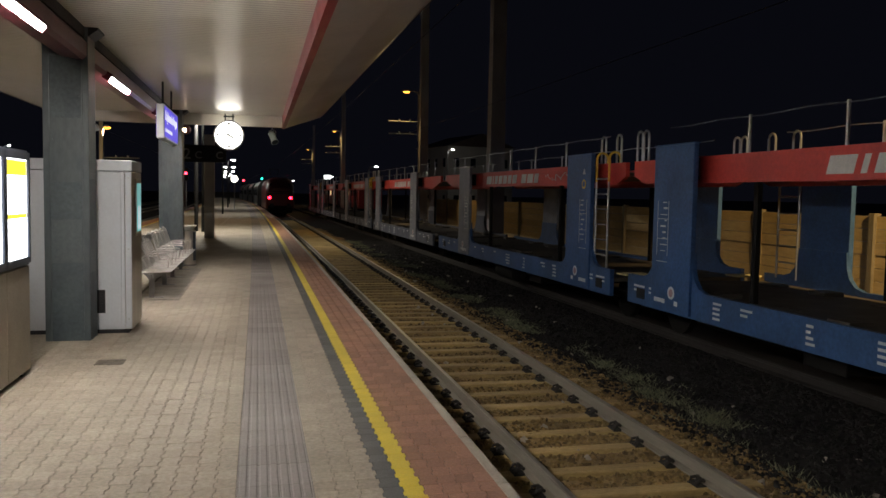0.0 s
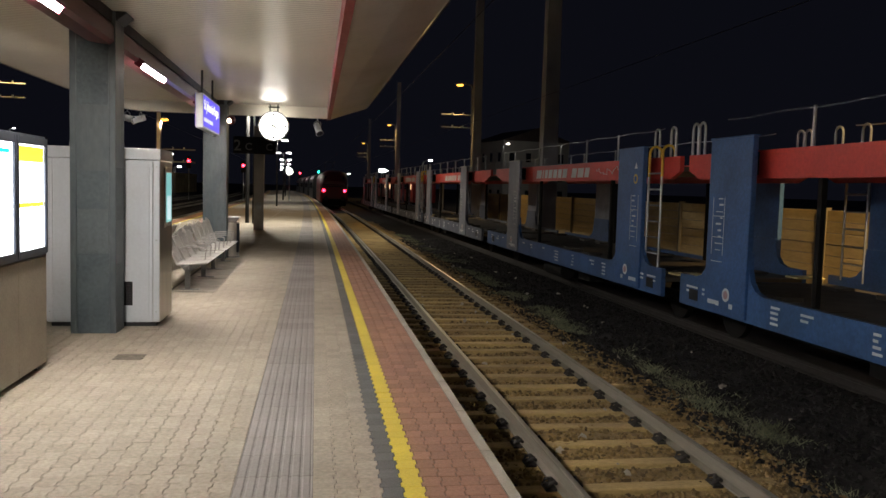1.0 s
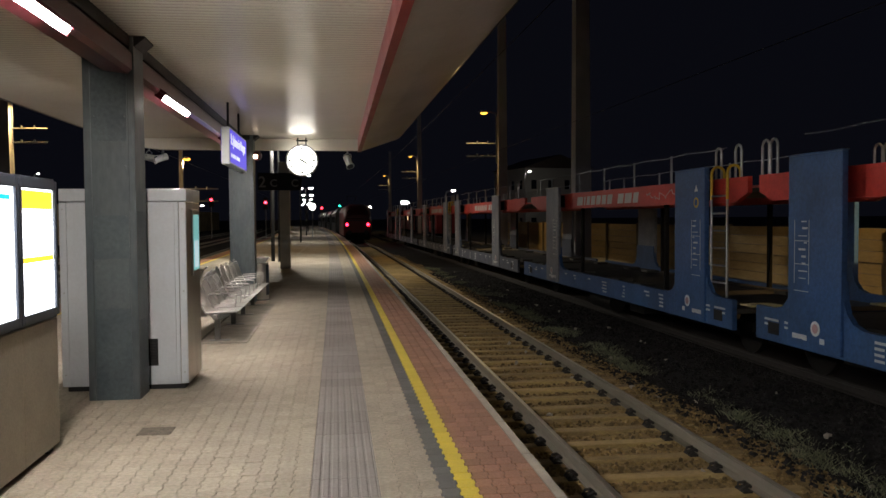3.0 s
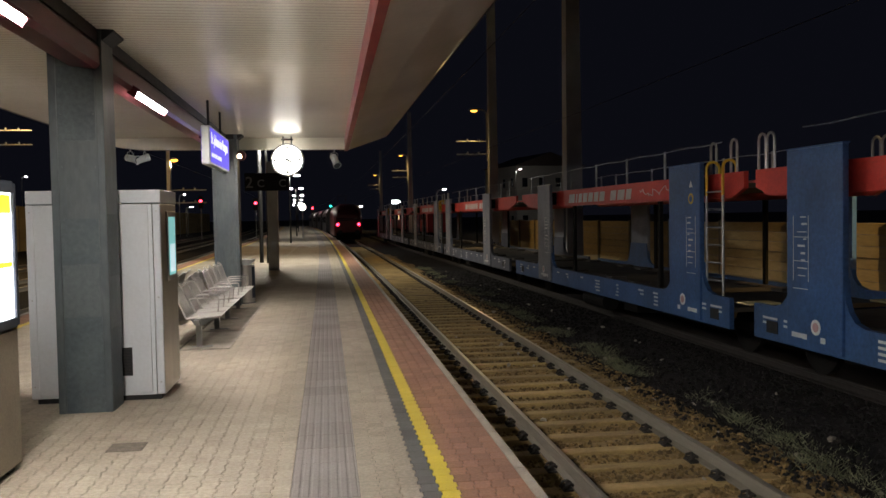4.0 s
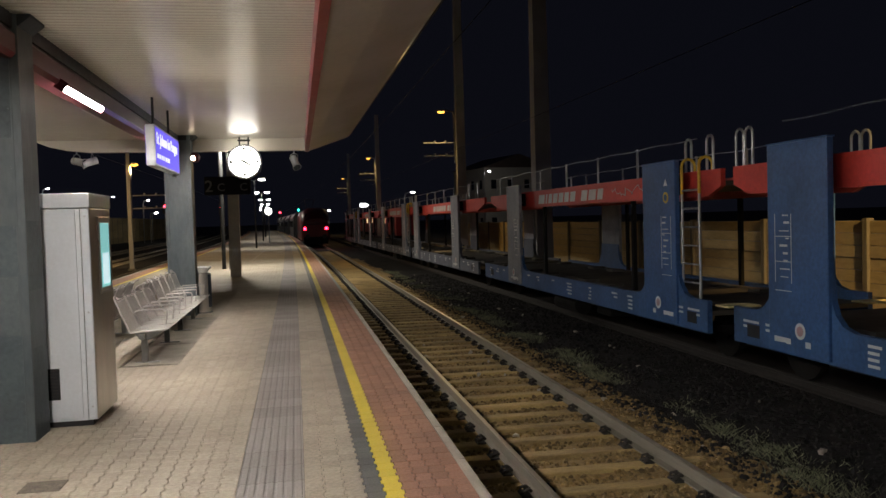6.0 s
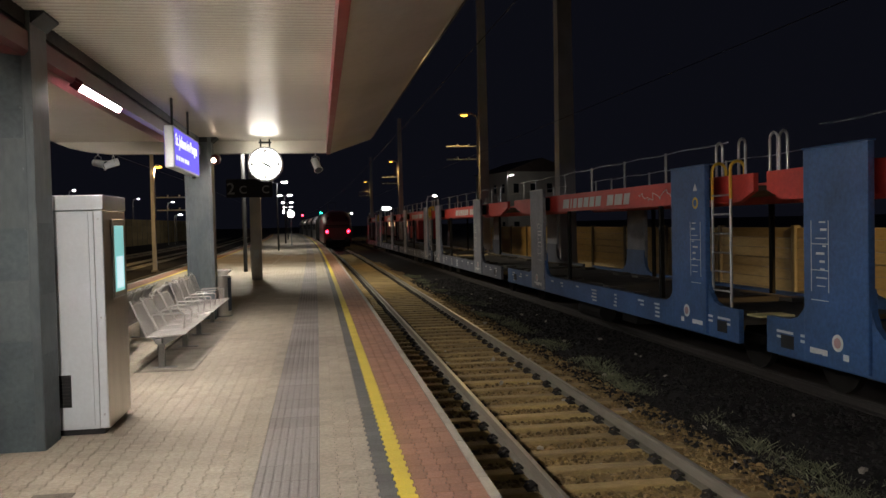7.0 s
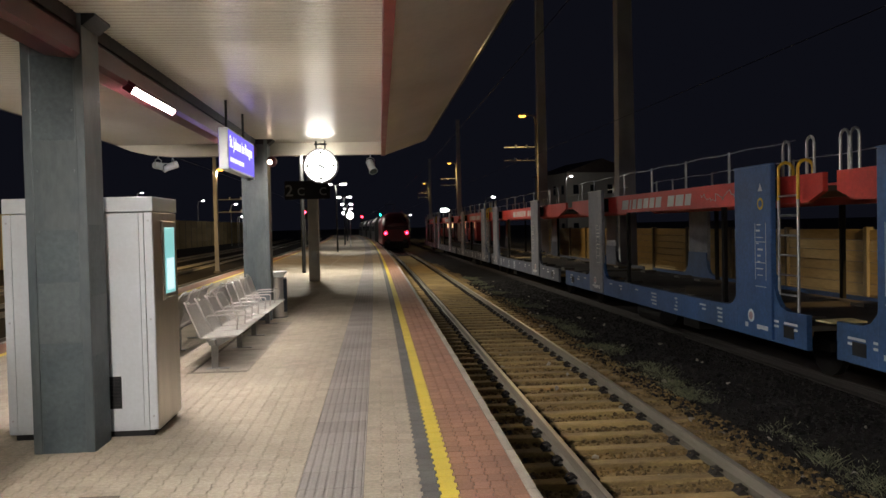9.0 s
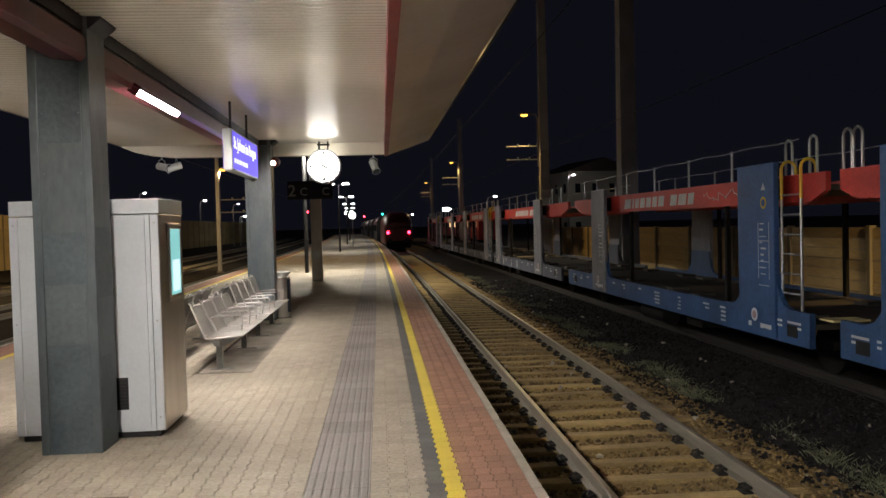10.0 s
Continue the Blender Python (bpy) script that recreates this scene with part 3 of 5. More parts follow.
# ---- things under the canopy ----
def service_cabinet():
    t = thing("ticket_cabinet", "white enamelled service cabinet with a stainless screen side", "cabinet", at=(-3.715, 10.36, 0))
    bm = B()
    box(bm, -0.6, 0.6, -0.4, 0.4, 0.0, 0.05)
    part("plinth", bm, BLACK, t, "black recessed plinth")
    bm = B()
    box(bm, -0.645, 0.56, -0.41, 0.42, 0.05, 2.005, 0.006)
    part("body", bm, CAB_WHITE, t)
    bm = B()
    box(bm, -0.65, 0.65, -0.425, 0.43, 2.012, 2.145, 0.008)
    part("top_cap", bm, CAB_WHITE, t)
    bm = B()
    box(bm, -0.575, 0.52, -0.422, -0.411, 0.08, 1.995, 0.004)
    part("front_panel", bm, CAB_WHITE, t)
    for x in (-0.648, 0.57):
        bm = B()
        box(bm, x, x + 0.072, -0.43, -0.405, 0.06, 2.005, 0.005)
        strip = part("corner_strip", bm, CAB_WHITE, t)
        bm = B()
        for z in (0.18, 1.05, 1.93):
            rod(bm, (x + 0.036, -0.431, z), (x + 0.036, -0.436, z), 0.009, seg=8)
        part("screws", bm, GALV, strip)["kind"] = "stuff"
    bm = B()
    box(bm, 0.56, 0.645, -0.4, 0.42, 0.05, 2.005, 0.006)
    side = part("screen_side", bm, STAINLESS, t, "brushed stainless side panel")
    bm = B()
    box(bm, 0.64, 0.662, -0.15, 0.3, 1.19, 1.93, 0.008)
    frame_ = part("screen_frame", bm, STAINLESS, t, "stainless screen surround")
    bm = B()
    box(bm, 0.656, 0.666, -0.1, 0.25, 1.25, 1.87, 0.004)
    part("screen", bm, SCREEN, frame_, "glowing turquoise screen")
    for z0, z1 in ((1.28, 1.58),):
        bm = B()
        box(bm, 0.6655, 0.6675, -0.06, 0.21, z0, z1)
        part("screen_window", bm, SCREEN_PALE, frame_, "pale lower part of the screen")
    bm = B()
    box(bm, 0.64, 0.668, -0.14, 0.29, 1.2, 1.215, 0.003)
    part("ledge", bm, GALV, frame_)
    bm = B()
    for k in range(9):
        box(bm, 0.195, 0.325, -0.432, -0.42, 0.27 + k * 0.03, 0.288 + k * 0.03)
    box(bm, 0.19, 0.33, -0.4235, -0.4215, 0.255, 0.545)
    part("vent_grille", bm, BLACK, t, "black vent grille")
    bm = B()
    rod(bm, (0.18, -0.422, 0.78), (0.18, -0.432, 0.78), 0.035, seg=16)
    rod(bm, (0.18, -0.43, 0.78), (0.18, -0.436, 0.78), 0.014, seg=10)
    part("lock", bm, STAINLESS, t, "round lock rosette")
    return t


service_cabinet()


def display_board():
    t = thing("timetable_board", "backlit timetable board with white posters and a beige base", "display board", at=(-3.79, 6.4, 0))
    for y in (-1.2, 0.0, 1.2):
        bm = B()
        box(bm, -0.07, 0.07, y - 0.06, y + 0.06, 0.0, 0.05)
        part("foot", bm, BLACK, t)
    for y0, y1 in ((-1.385, 0.605), (0.61, 1.335)):
        bm = B()
        box(bm, -0.1, 0.1, y0, y1, 0.045, 1.04, 0.006)
        part("base_panel", bm, BOARD_BEIGE, t, "beige metal base panel")
    bm = B()
    box(bm, -0.1, 0.085, -1.39, 1.38, 1.045, 2.14, 0.006)
    case = part("case", bm, FRAME_DARK, t, "dark blue-grey poster case")
    for y0, y1 in ((-1.32, 0.52), (0.63, 1.31)):
        bm = B()
        for a, b, c, d in ((y0 - 0.05, y0, 1.07, 2.12), (y1, y1 + 0.05, 1.07, 2.12), (y0, y1, 1.07, 1.13), (y0, y1, 2.05, 2.12)):
            box(bm, 0.083, 0.112, a, b, c, d, 0.005)
        part("poster_frame", bm, FRAME_DARK, case)
        bm = B()
        box(bm, 0.08, 0.092, y0, y1, 1.13, 2.05)
        part("poster", bm, POSTER, case, "glowing white printed poster")
    rr = random.Random(3)
    for a, b in ((-1.2, -0.75), (-0.6, -0.05), (0.0, 0.46)):
        bm = B()
        box(bm, 0.0918, 0.0932, a, b, 1.96, 1.995)
        part("poster_header", bm, POSTER_CYAN, case, "cyan header bar")
    for z0, z1 in ((1.9, 2.035), (1.505, 1.545)):
        bm = B()
        box(bm, 0.0918, 0.0932, 0.65, 1.3, z0, z1)
        part("poster_header", bm, POSTER_YELLOW, case, "yellow header bar")
    bm = B()
    for y0, y1, cols in ((-1.27, 0.48, 5), (0.66, 1.28, 2)):
        w = (y1 - y0) / cols
        for c in range(cols):
            z = 1.86
            while z > 1.17:
                if not 1.49 < z < 1.56 or y0 < 0:
                    box(bm, 0.0918, 0.0926, y0 + c * w, y0 + c * w + w * rr.uniform(0.5, 0.9), z, z + 0.008)
                z -= 0.026
    part("printed_lines", bm, POSTER_INK, case, "faint lines of small print")["kind"] = "stuff"
    return t


display_board()


def bench_row(label):
    """A row of eight wire seats in two groups; the front faces +x, local y runs along the row."""
    t = thing("bench", label, "bench", "platform benches")
    for g, top in ((-2.7, 0.84), (0.08, 0.925)):
        for k in range(4):
            y0 = g + k * 0.655
            y1 = y0 + 0.64
            bm = B()
            rim = [(0.62, y0, 0.44), (0.64, y0, 0.445), (0.64, y1, 0.445), (0.62, y1, 0.44), (0.17, y1, 0.42), (0.17, y0, 0.42), (0.62, y0, 0.44)]
            pipe(bm, rim, 0.012, 6)
            for i in range(17):
                x = 0.19 + i * 0.0265
                box(bm, x - 0.0085, x + 0.0085, y0, y1, 0.418 + (x - 0.17) * 0.047, 0.426 + (x - 0.17) * 0.047)
            part("seat", bm, BENCH, t)
            bm = B()
            pipe(bm, [(0.16, y0, 0.44), (0.0, y0 + 0.03, top - 0.025), (-0.015, y0 + 0.06, top), (-0.015, y1 - 0.06, top), (0.0, y1 - 0.03, top - 0.025), (0.16, y1, 0.44), (0.16, y0, 0.44)], 0.012, 6)
            for i in range(19):
                f = (i + 0.7) / 20
                x, z = 0.16 - 0.17 * f, 0.45 + (top - 0.455) * f
                box(bm, x - 0.004, x + 0.004, y0 + 0.03 * f, y1 - 0.03 * f, z - 0.0085, z + 0.0085)
            part("backrest", bm, BENCH, t)
        for k in range(1, 5):
            y = g + k * 0.655 - 0.0075
            bm = B()
            pipe(bm, [(0.2, y, 0.43), (0.11, y, 0.62), (0.13, y, 0.645), (0.16, y, 0.65), (0.5, y, 0.66), (0.54, y, 0.65), (0.55, y, 0.62), (0.53, y, 0.44)], 0.011, 6)
            part("armrest", bm, BENCH, t)
    bm = B()
    box(bm, 0.28, 0.36, -2.75, 2.75, 0.33, 0.4, 0.008)
    part("seat_beam", bm, BENCH_LEG, t)
    for y in (-2.6, -0.7, 0.75, 2.5):
        bm = B()
        box(bm, 0.29, 0.37, y - 0.04, y + 0.04, 0.01, 0.34, 0.006)
        box(bm, 0.22, 0.52, y - 0.05, y + 0.05, 0.0, 0.014, 0.003)
        plate(bm, [(0.19, 0.42), (0.6, 0.43), (0.52, 0.38), (0.37, 0.3), (0.29, 0.3)], y - 0.012, y + 0.012, "y")
        part("leg", bm, BENCH_LEG, t)
    for y in np.linspace(-2.5, 2.5, 9):
        top = 0.84 if y < 0 else 0.925
        bm = B()
        pipe(bm, [(-0.015, y - 0.1, top - 0.005), (-0.05, y - 0.1, top + 0.04), (-0.05, y + 0.1, top + 0.04), (-0.015, y + 0.1, top - 0.005)], 0.01, 6)
        part("top_hoop", bm, BENCH, t)
    return t


bench = bench_row("light grey wire-mesh bench row with armrests on the platform")
bench.matrix_basis = pose(-3.6, 16.08, 0)
back = copy_thing(bench, pose(-3.86, 16.08, 0, 0, 0, 180))
back["label"] = "light grey wire-mesh bench row facing the other track"

# concrete pads under the bench legs
for y0, y1 in ((13.25, 15.1), (15.13, 16.95), (16.98, 18.8)):
    bm = B()
    box(bm, -3.5, -2.815, y0, y1, -0.03, 0.003, 0.004)
    part("slab", bm, SLAB, platform, "worn concrete slab under the bench")


def litter_bin():
    t = thing("litter_bin", "round steel litter bin with a bright funnel top", "litter bin", at=(-3.22, 19.72, 0))
    bm = B()
    rod(bm, (0, 0, 0.02), (0, 0, 0.84), 0.2, seg=32)
    part("body", bm, STAINLESS, t, smooth=True)
    bm = B()
    plate(bm, arc(0, 0, 0.207, -42, 62, 14) + arc(0, 0, 0.201, 62, -42, 14), 0.12, 0.8, "z")
    part("door", bm, FRAME_DARK, t, "dark door plate", smooth=True)
    bm = B()
    rod(bm, (0, 0, 0.0), (0, 0, 0.03), 0.215, seg=32)
    part("foot", bm, BENCH_LEG, t, smooth=True)
    bm = B()
    rod(bm, (0, 0, 0.84), (0, 0, 0.95), 0.12, 0.225, 32)
    rod(bm, (0, 0, 0.95), (0, 0, 0.965), 0.228, 0.22, 32)
    # White all over, in place of the light caught by the steel top.
    part("funnel", bm, FUNNEL, t, "funnel-shaped ash tray whitened for the light on it", smooth=True)
    return t


litter_bin()

bm = B()
box(bm, -0.14, 0.14, -0.125, 0.125, -0.02, -0.004, 0.004)
drain = thing("drain_cover", "dusty brown-grey iron drain cover set in the paving", "drain cover", at=(-3.03, 8.12, 0.008))
part("plate", bm, DRAIN_IRON, drain)
bm = B()
for k in range(6):
    box(bm, -0.12, 0.12, -0.11 + k * 0.042, -0.095 + k * 0.042, -0.0045, -0.001, 0.001)
part("ribs", bm, DRAIN_IRON, drain)["kind"] = "stuff"


def text_mesh(text, size, material, parent, m, name="lettering", depth=0.002, bold=0.0):
    cu = bpy.data.curves.new(name, "FONT")
    cu.body, cu.size, cu.extrude, cu.offset = text, size, depth, bold
    cu.resolution_u = 3
    tmp = bpy.data.objects.new("tmp", cu)
    me = bpy.data.meshes.new_from_object(tmp)
    bpy.data.objects.remove(tmp)
    me.materials.clear()
    me.materials.append(material)
    o = new(name, me)
    o.parent = parent
    o.matrix_basis = m
    return o


def station_sign():
    t = thing("station_sign", "hanging blue backlit station name sign", "sign", at=(-3.185, 15.2, 2.97))
    bm = B()
    box(bm, -0.065, 0.065, -1.15, 1.2, -0.29, 0.29, 0.012)
    body = part("case", bm, CAB_WHITE, t, "white metal sign case")
    for s in (-1, 1):
        bm = B()
        box(bm, s * 0.067 - 0.004, s * 0.067 + 0.004, -1.12, 1.16, -0.26, 0.26)
        part("face", bm, SIGN_BLUE, body, "glowing blue sign face")
        rot = (90, 0, 90) if s > 0 else (90, 0, -90)
        text_mesh("St. Johann im Pongau", 0.235, SIGN_WHITE, body, pose(s * 0.0725, -s * 1.06, 0.03, *rot), bold=0.003)
        for a, b in ((-1.05, -0.9), (-0.86, -0.72), (-0.66, -0.52), (-0.48, -0.38), (-0.32, -0.14), (-0.1, 0.1)):
            bm = B()
            box(bm, s * 0.072 - 0.0015, s * 0.072 + 0.0015, a, b, -0.175, -0.11)
            part("small_print", bm, SIGN_FAINT, body, "short bar of small pale print")
    for y in (-1.05, 0.35):
        bm = B()
        rod(bm, (0.03, y, 0.28), (0.03, y, CEIL - 2.97 + 0.02), 0.018, seg=10)
        part("hanger", bm, DARK_STEEL, t)
    bm = B()
    box(bm, -0.03, 0.03, 1.0, 1.1, -0.33, -0.285, 0.005)
    part("lug", bm, DARK_STEEL, t)
    return t


station_sign()


def platform_clock(label, at, pole):
    t = thing("platform_clock", label, "clock", "platform clocks", at)
    bm = B()
    rod(bm, (0, -0.09, 0), (0, 0.09, 0), 0.355, seg=56)
    case = part("case", bm, FRAME_DARK, t, smooth=True)
    for s in (-1, 1):
        bm = B()
        ring = [(0.345, 0.088), (0.36, 0.1), (0.356, 0.118), (0.325, 0.118), (0.318, 0.1)]
        loops = []
        for k in range(56):
            a = 2 * math.pi * k / 56
            loops.append([bm.verts.new((r * math.cos(a), s * w, r * math.sin(a))) for r, w in ring])
        for k in range(56):
            p, q = loops[k], loops[(k + 1) % 56]
            for i in range(4):
                bm.faces.new((p[i], p[i + 1], q[i + 1], q[i]))
        bmesh.ops.recalc_face_normals(bm, faces=bm.faces)
        part("bezel", bm, GALV, t, "grey metal rim", smooth=True)
        bm = B()
        rod(bm, (0, s * 0.088, 0), (0, s * 0.1, 0), 0.325, seg=56)
        face = part("face", bm, CLOCK_FACE, t, "glowing white dial", smooth=False)
        for k in range(12):
            bm = B()
            a = radians(30 * k)
            d = Vector((math.sin(a), 0, math.cos(a)))
            rod(bm, d * 0.24 + Vector((0, s * 0.1015, 0)), d * 0.3 + Vector((0, s * 0.1015, 0)), 0.02 if k % 3 else 0.03, seg=4)
            part("hour_mark", bm, BLACK, face)
        for ang, ln, w, nm in ((122, 0.2, 0.028, 0), (298, 0.12, 0.026, 0)):
            bm = B()
            a = radians(ang)
            d = Vector((math.sin(a) * -s, 0, math.cos(a)))
            rod(bm, d * -0.04 + Vector((0, s * 0.103, 0)), d * ln + Vector((0, s * 0.103, 0)), w, w * 0.5, 4)
            part("pointer", bm, BLACK, face)
    bm = B()
    if pole:
        rod(bm, (0.0, 0, -0.36), (0.0, 0, -at[2]), 0.05, seg=12)
        part("pole", bm, GALV, t, smooth=True)
    else:
        for x in (-0.09, 0.09):
            rod(bm, (x, 0, 0.33), (x, 0, CEIL - at[2] + 0.01), 0.016, seg=8)
        box(bm, -0.13, 0.13, -0.05, 0.05, CEIL - at[2] - 0.09, CEIL - at[2] - 0.06, 0.005)
        part("bracket", bm, DARK_STEEL, t)
    return t


platform_clock("double-faced station clock with glowing white dial under the canopy", (-2.245, 19.72, 3.125), False)
platform_clock("round glowing station clock on a pole further along", (-3.9 , 82, 3.0), True)


def loudspeaker(at, turn, label, tilt=8):
    t = thing("loudspeaker", label, "loudspeaker", "canopy loudspeakers", at, turn)
    bm = B()
    rod(bm, (0, -0.16, 0), (0, 0.1, 0), 0.075, seg=20)
    rod(bm, (0, -0.21, 0), (0, -0.16, 0), 0.095, 0.08, seg=20)
    o = part("housing", bm, CAB_WHITE, t, smooth=True)
    o.matrix_basis = pose(0, 0, 0, tilt, 0, 0)
    bm = B()
    rod(bm, (0, -0.214, 0), (0, -0.2, 0), 0.08, seg=20)
    part("grille", bm, FRAME_DARK, o, "dark front grille")
    bm = B()
    pipe(bm, [(-0.085, 0, 0.0), (-0.085, 0, 0.12), (0, 0, 0.16), (0.085, 0, 0.12), (0.085, 0, 0.0)], 0.009, 6)
    rod(bm, (0, 0, 0.15), (0, 0, 0.22), 0.014, seg=8)
    part("bracket", bm, GALV, t)
    return t


for x, z, turn, tilt in ((-1.22, 3.17, 25, 48), (-5.66, 3.22, 60, 12), (-5.36, 3.22, -65, 18)):
    loudspeaker((x, 20.15, z), turn, "pale cylindrical loudspeaker under the canopy end beam", tilt)


def dome_lamp():
    t = thing("dome_lamp", "small lit dome lamp on the canopy column", "lamp", at=(-3.2, 19.28, 3.2))
    bm = B()
    rod(bm, (-0.09, 0.05, 0.03), (0, 0.0, 0.03), 0.02, seg=8)
    part("arm", bm, GALV, t)
    bm = B()
    bmesh.ops.create_uvsphere(bm, u_segments=20, v_segments=12, radius=0.11)
    part("dome", bm, MAROON, t, "reddish dome", smooth=True)
    bm = B()
    bmesh.ops.create_uvsphere(bm, u_segments=14, v_segments=8, radius=0.05, matrix=Matrix.Translation((-0.02, -0.085, -0.02)))
    part("bulb", bm, WARM_LIGHT, t, "bright bulb", smooth=True)


dome_lamp()


def sector_sign():
    t = thing("sector_post", "grey post carrying a dark platform sector sign", "sign post", at=(-3.38, 31.6, 0))
    bm = B()
    box(bm, -0.185, 0.185, -0.15, 0.15, 0, 3.9, 0.012)
    part("post", bm, POST_GREY, t)
    bm = B()
    box(bm, -0.95, 0.62, -0.2, -0.152, 2.86, 3.5, 0.01)
    board = part("board", bm, SIGN_DARK, t, "dark sign board")
    text_mesh("2", 0.56, SIGN_DIM, board, pose(-0.93, -0.205, 2.98, 90, 0, 0), bold=0.006)
    text_mesh("C", 0.38, SIGN_DIM, board, pose(-0.52, -0.205, 3.0, 90, 0, 0), bold=0.004)
    text_mesh("C", 0.38, SIGN_DIM, board, pose(0.24, -0.205, 3.0, 90, 0, 0), bold=0.004)
    bm = B()
    box(bm, -0.09, 0.09, -0.17, -0.15, 0.75, 1.05, 0.006)
    part("notice", bm, GALV, t)
    return t


sector_sign()

bm = B()
rod(bm, (-4.25, 37, 0), (-4.25, 37, 5.2), 0.085, seg=12)
single("platform_pole", bm, BLACK, "slim dark steel pole standing on the platform", "pole", smooth=True)
bm = B()
box(bm, -3.58, -3.44, 42, 61, -0.004, 0.004)
part("painted_line", bm, KERB, platform, "pale narrow strip along the far paving")


# ---- lamps along the line ----
def point_light(name, at, power, colour, radius, parent=None):
    d = bpy.data.lights.new(name, "POINT")
    d.energy, d.color, d.shadow_soft_size = power, colour, radius
    o = new(name, d)
    o.location = at
    if parent:
        o.parent = parent
    return o


def spot_down(name, at, aim, power, colour, angle=150):
    d = bpy.data.lights.new(name, "SPOT")
    d.energy, d.color, d.shadow_soft_size, d.spot_size, d.spot_blend = power, colour, 0.12, radians(angle), 0.6
    o = new(name, d)
    o.matrix_basis = look(at, aim)
    return o


def platform_lamp(x, y):
    t = thing("platform_lamp", "twin-headed platform lamp post with lit white heads", "lamp post", "platform lamps", (x, y, 0))
    bm = B()
    rod(bm, (0, 0, 0), (0, 0, 1.1), 0.075, seg=14)
    rod(bm, (0, 0, 1.1), (0, 0, 5.15), 0.055, 0.045, 14)
    part("pole", bm, DARK_STEEL, t, smooth=True)
    bm = B()
    pipe(bm, [(-0.5, 0, 5.2), (0, 0, 5.1), (0.5, 0, 5.24)], 0.025, 8)
    part("arm", bm, DARK_STEEL, t)
    for s in (-1, 1):
        bm = B()
        plate(bm, [(s * 0.25, 5.2), (s * 0.3, 5.26), (s * 0.8, 5.34), (s * 0.85, 5.3), (s * 0.8, 5.27)], -0.2, 0.2, "y")
        head = part("head", bm, GALV, t)
        bm = B()
        box(bm, min(s * 0.34, s * 0.78), max(s * 0.34, s * 0.78), -0.17, 0.17, 5.16, 5.225, 0.02)
        part("lens", bm, LED, head, "glowing white lens")
    return t


for k, y in enumerate((36.5, 66, 93, 120, 147, 174, 201)):
    platform_lamp(-3.75 + bend(y), y)
    if k < 4:
        spot_down("platform_light", (-3.75 + bend(y), y, 5.1), (-3.6 + bend(y), y, 0), LED_POWER * (3.2 if k == 0 else 1.0), (1.0, 0.93, 0.8), 172)


def sodium_mast(x, y, w, top, lamp_z, reach, label, bars=True, power=SODIUM_POWER, aim=None, angle=150):
    """A concrete mast with a sodium lantern on an outreach arm; reach < 0 points to the platform on the right bank."""
    t = thing("line_mast", label, "mast", "overhead line masts", (x, y, -0.95))
    bm = B()
    vs = []
    for z, f in ((0, 1.0), (top + 0.95, 0.72)):
        vs.append([bm.verts.new((sx * w / 2 * f, sy * w / 2 * f, z)) for sx, sy in ((-1, -1), (1, -1), (1, 1), (-1, 1))])
    for k in range(4):
        bm.faces.new((vs[0][k], vs[0][(k + 1) % 4], vs[1][(k + 1) % 4], vs[1][k]))
    bm.faces.new(vs[1])
    part("shaft", bm, MAST, t)
    bm = B()
    box(bm, -w * 0.8, w * 0.8, -w * 0.8, w * 0.8, -0.2, 0.25, 0.03)
    part("footing", bm, CONCRETE, t)
    if bars:
        for z in (lamp_z - 1.9, lamp_z - 2.7):
            bm = B()
            s = 1 if reach > 0 else -1
            rod(bm, (s * w * 0.3, 0, z + 0.95), (s * 2.3, 0, z + 0.95), 0.035, seg=8)
            for q in (0.9, 1.6):
                rod(bm, (s * q, 0, z + 0.95), (s * q, 0, z + 1.1), 0.05, seg=8)
            part("cantilever", bm, GALV, t)
    if lamp_z:
        bm = B()
        pipe(bm, [(reach * 0.45, 0, lamp_z - 2.2), (reach * 0.45, 0, lamp_z + 0.7), (reach * 0.55, 0, lamp_z + 0.95), (reach, 0, lamp_z + 1.05)], 0.04, 8)
        part("lamp_bracket", bm, GALV, t)
        bm = B()
        plate(bm, [(reach * 0.9, 0), (reach * 1.0, 0.12), (reach * 1.7, 0.1), (reach * 1.9, 0.02), (reach * 1.7, -0.03)], -0.14, 0.14, "y")
        for v in bm.verts:
            v.co.z += lamp_z + 1.0
        head = part("lantern", bm, GALV, t)
        bm = B()
        bmesh.ops.create_uvsphere(bm, u_segments=16, v_segments=8, radius=0.15, matrix=Matrix.Translation((reach * 1.45, 0, lamp_z + 0.95)) @ Matrix.Diagonal((1.5, 0.8, 0.6, 1)))
        part("lens", bm, SODIUM, head, "glowing orange sodium lens", smooth=True)
        spot_down("sodium_light", (x + reach * 1.45, y, lamp_z - 0.22), aim or (x + reach * 3.0, y, -1), power, (1.0, 0.64, 0.25), angle)
    return t


sodium_mast(8.9, 52.2, 0.6, 17.0, 8.4, -0.8, "tall concrete line mast with a sodium lamp", power=1350.0, aim=(3.0, 46, -0.8), angle=124)
sodium_mast(8.9, 35.2, 0.72, 17.0, 0, -0.8, "tall bare concrete line mast", bars=False)
sodium_mast(8.9, 105, 0.6, 15.0, 9.6, -0.8, "distant line mast with a sodium lamp", power=1000.0)
sodium_mast(8.9, 164, 0.6, 15.0, 10.2, -0.8, "far line mast with a sodium lamp", power=900.0)
sodium_mast(8.9, 3.5, 0.5, 12.0, 8.6, -0.5, "line mast with a sodium lamp beside the freight wagons", power=9500.0, aim=(11.5, 14.5, -1.0), angle=50)
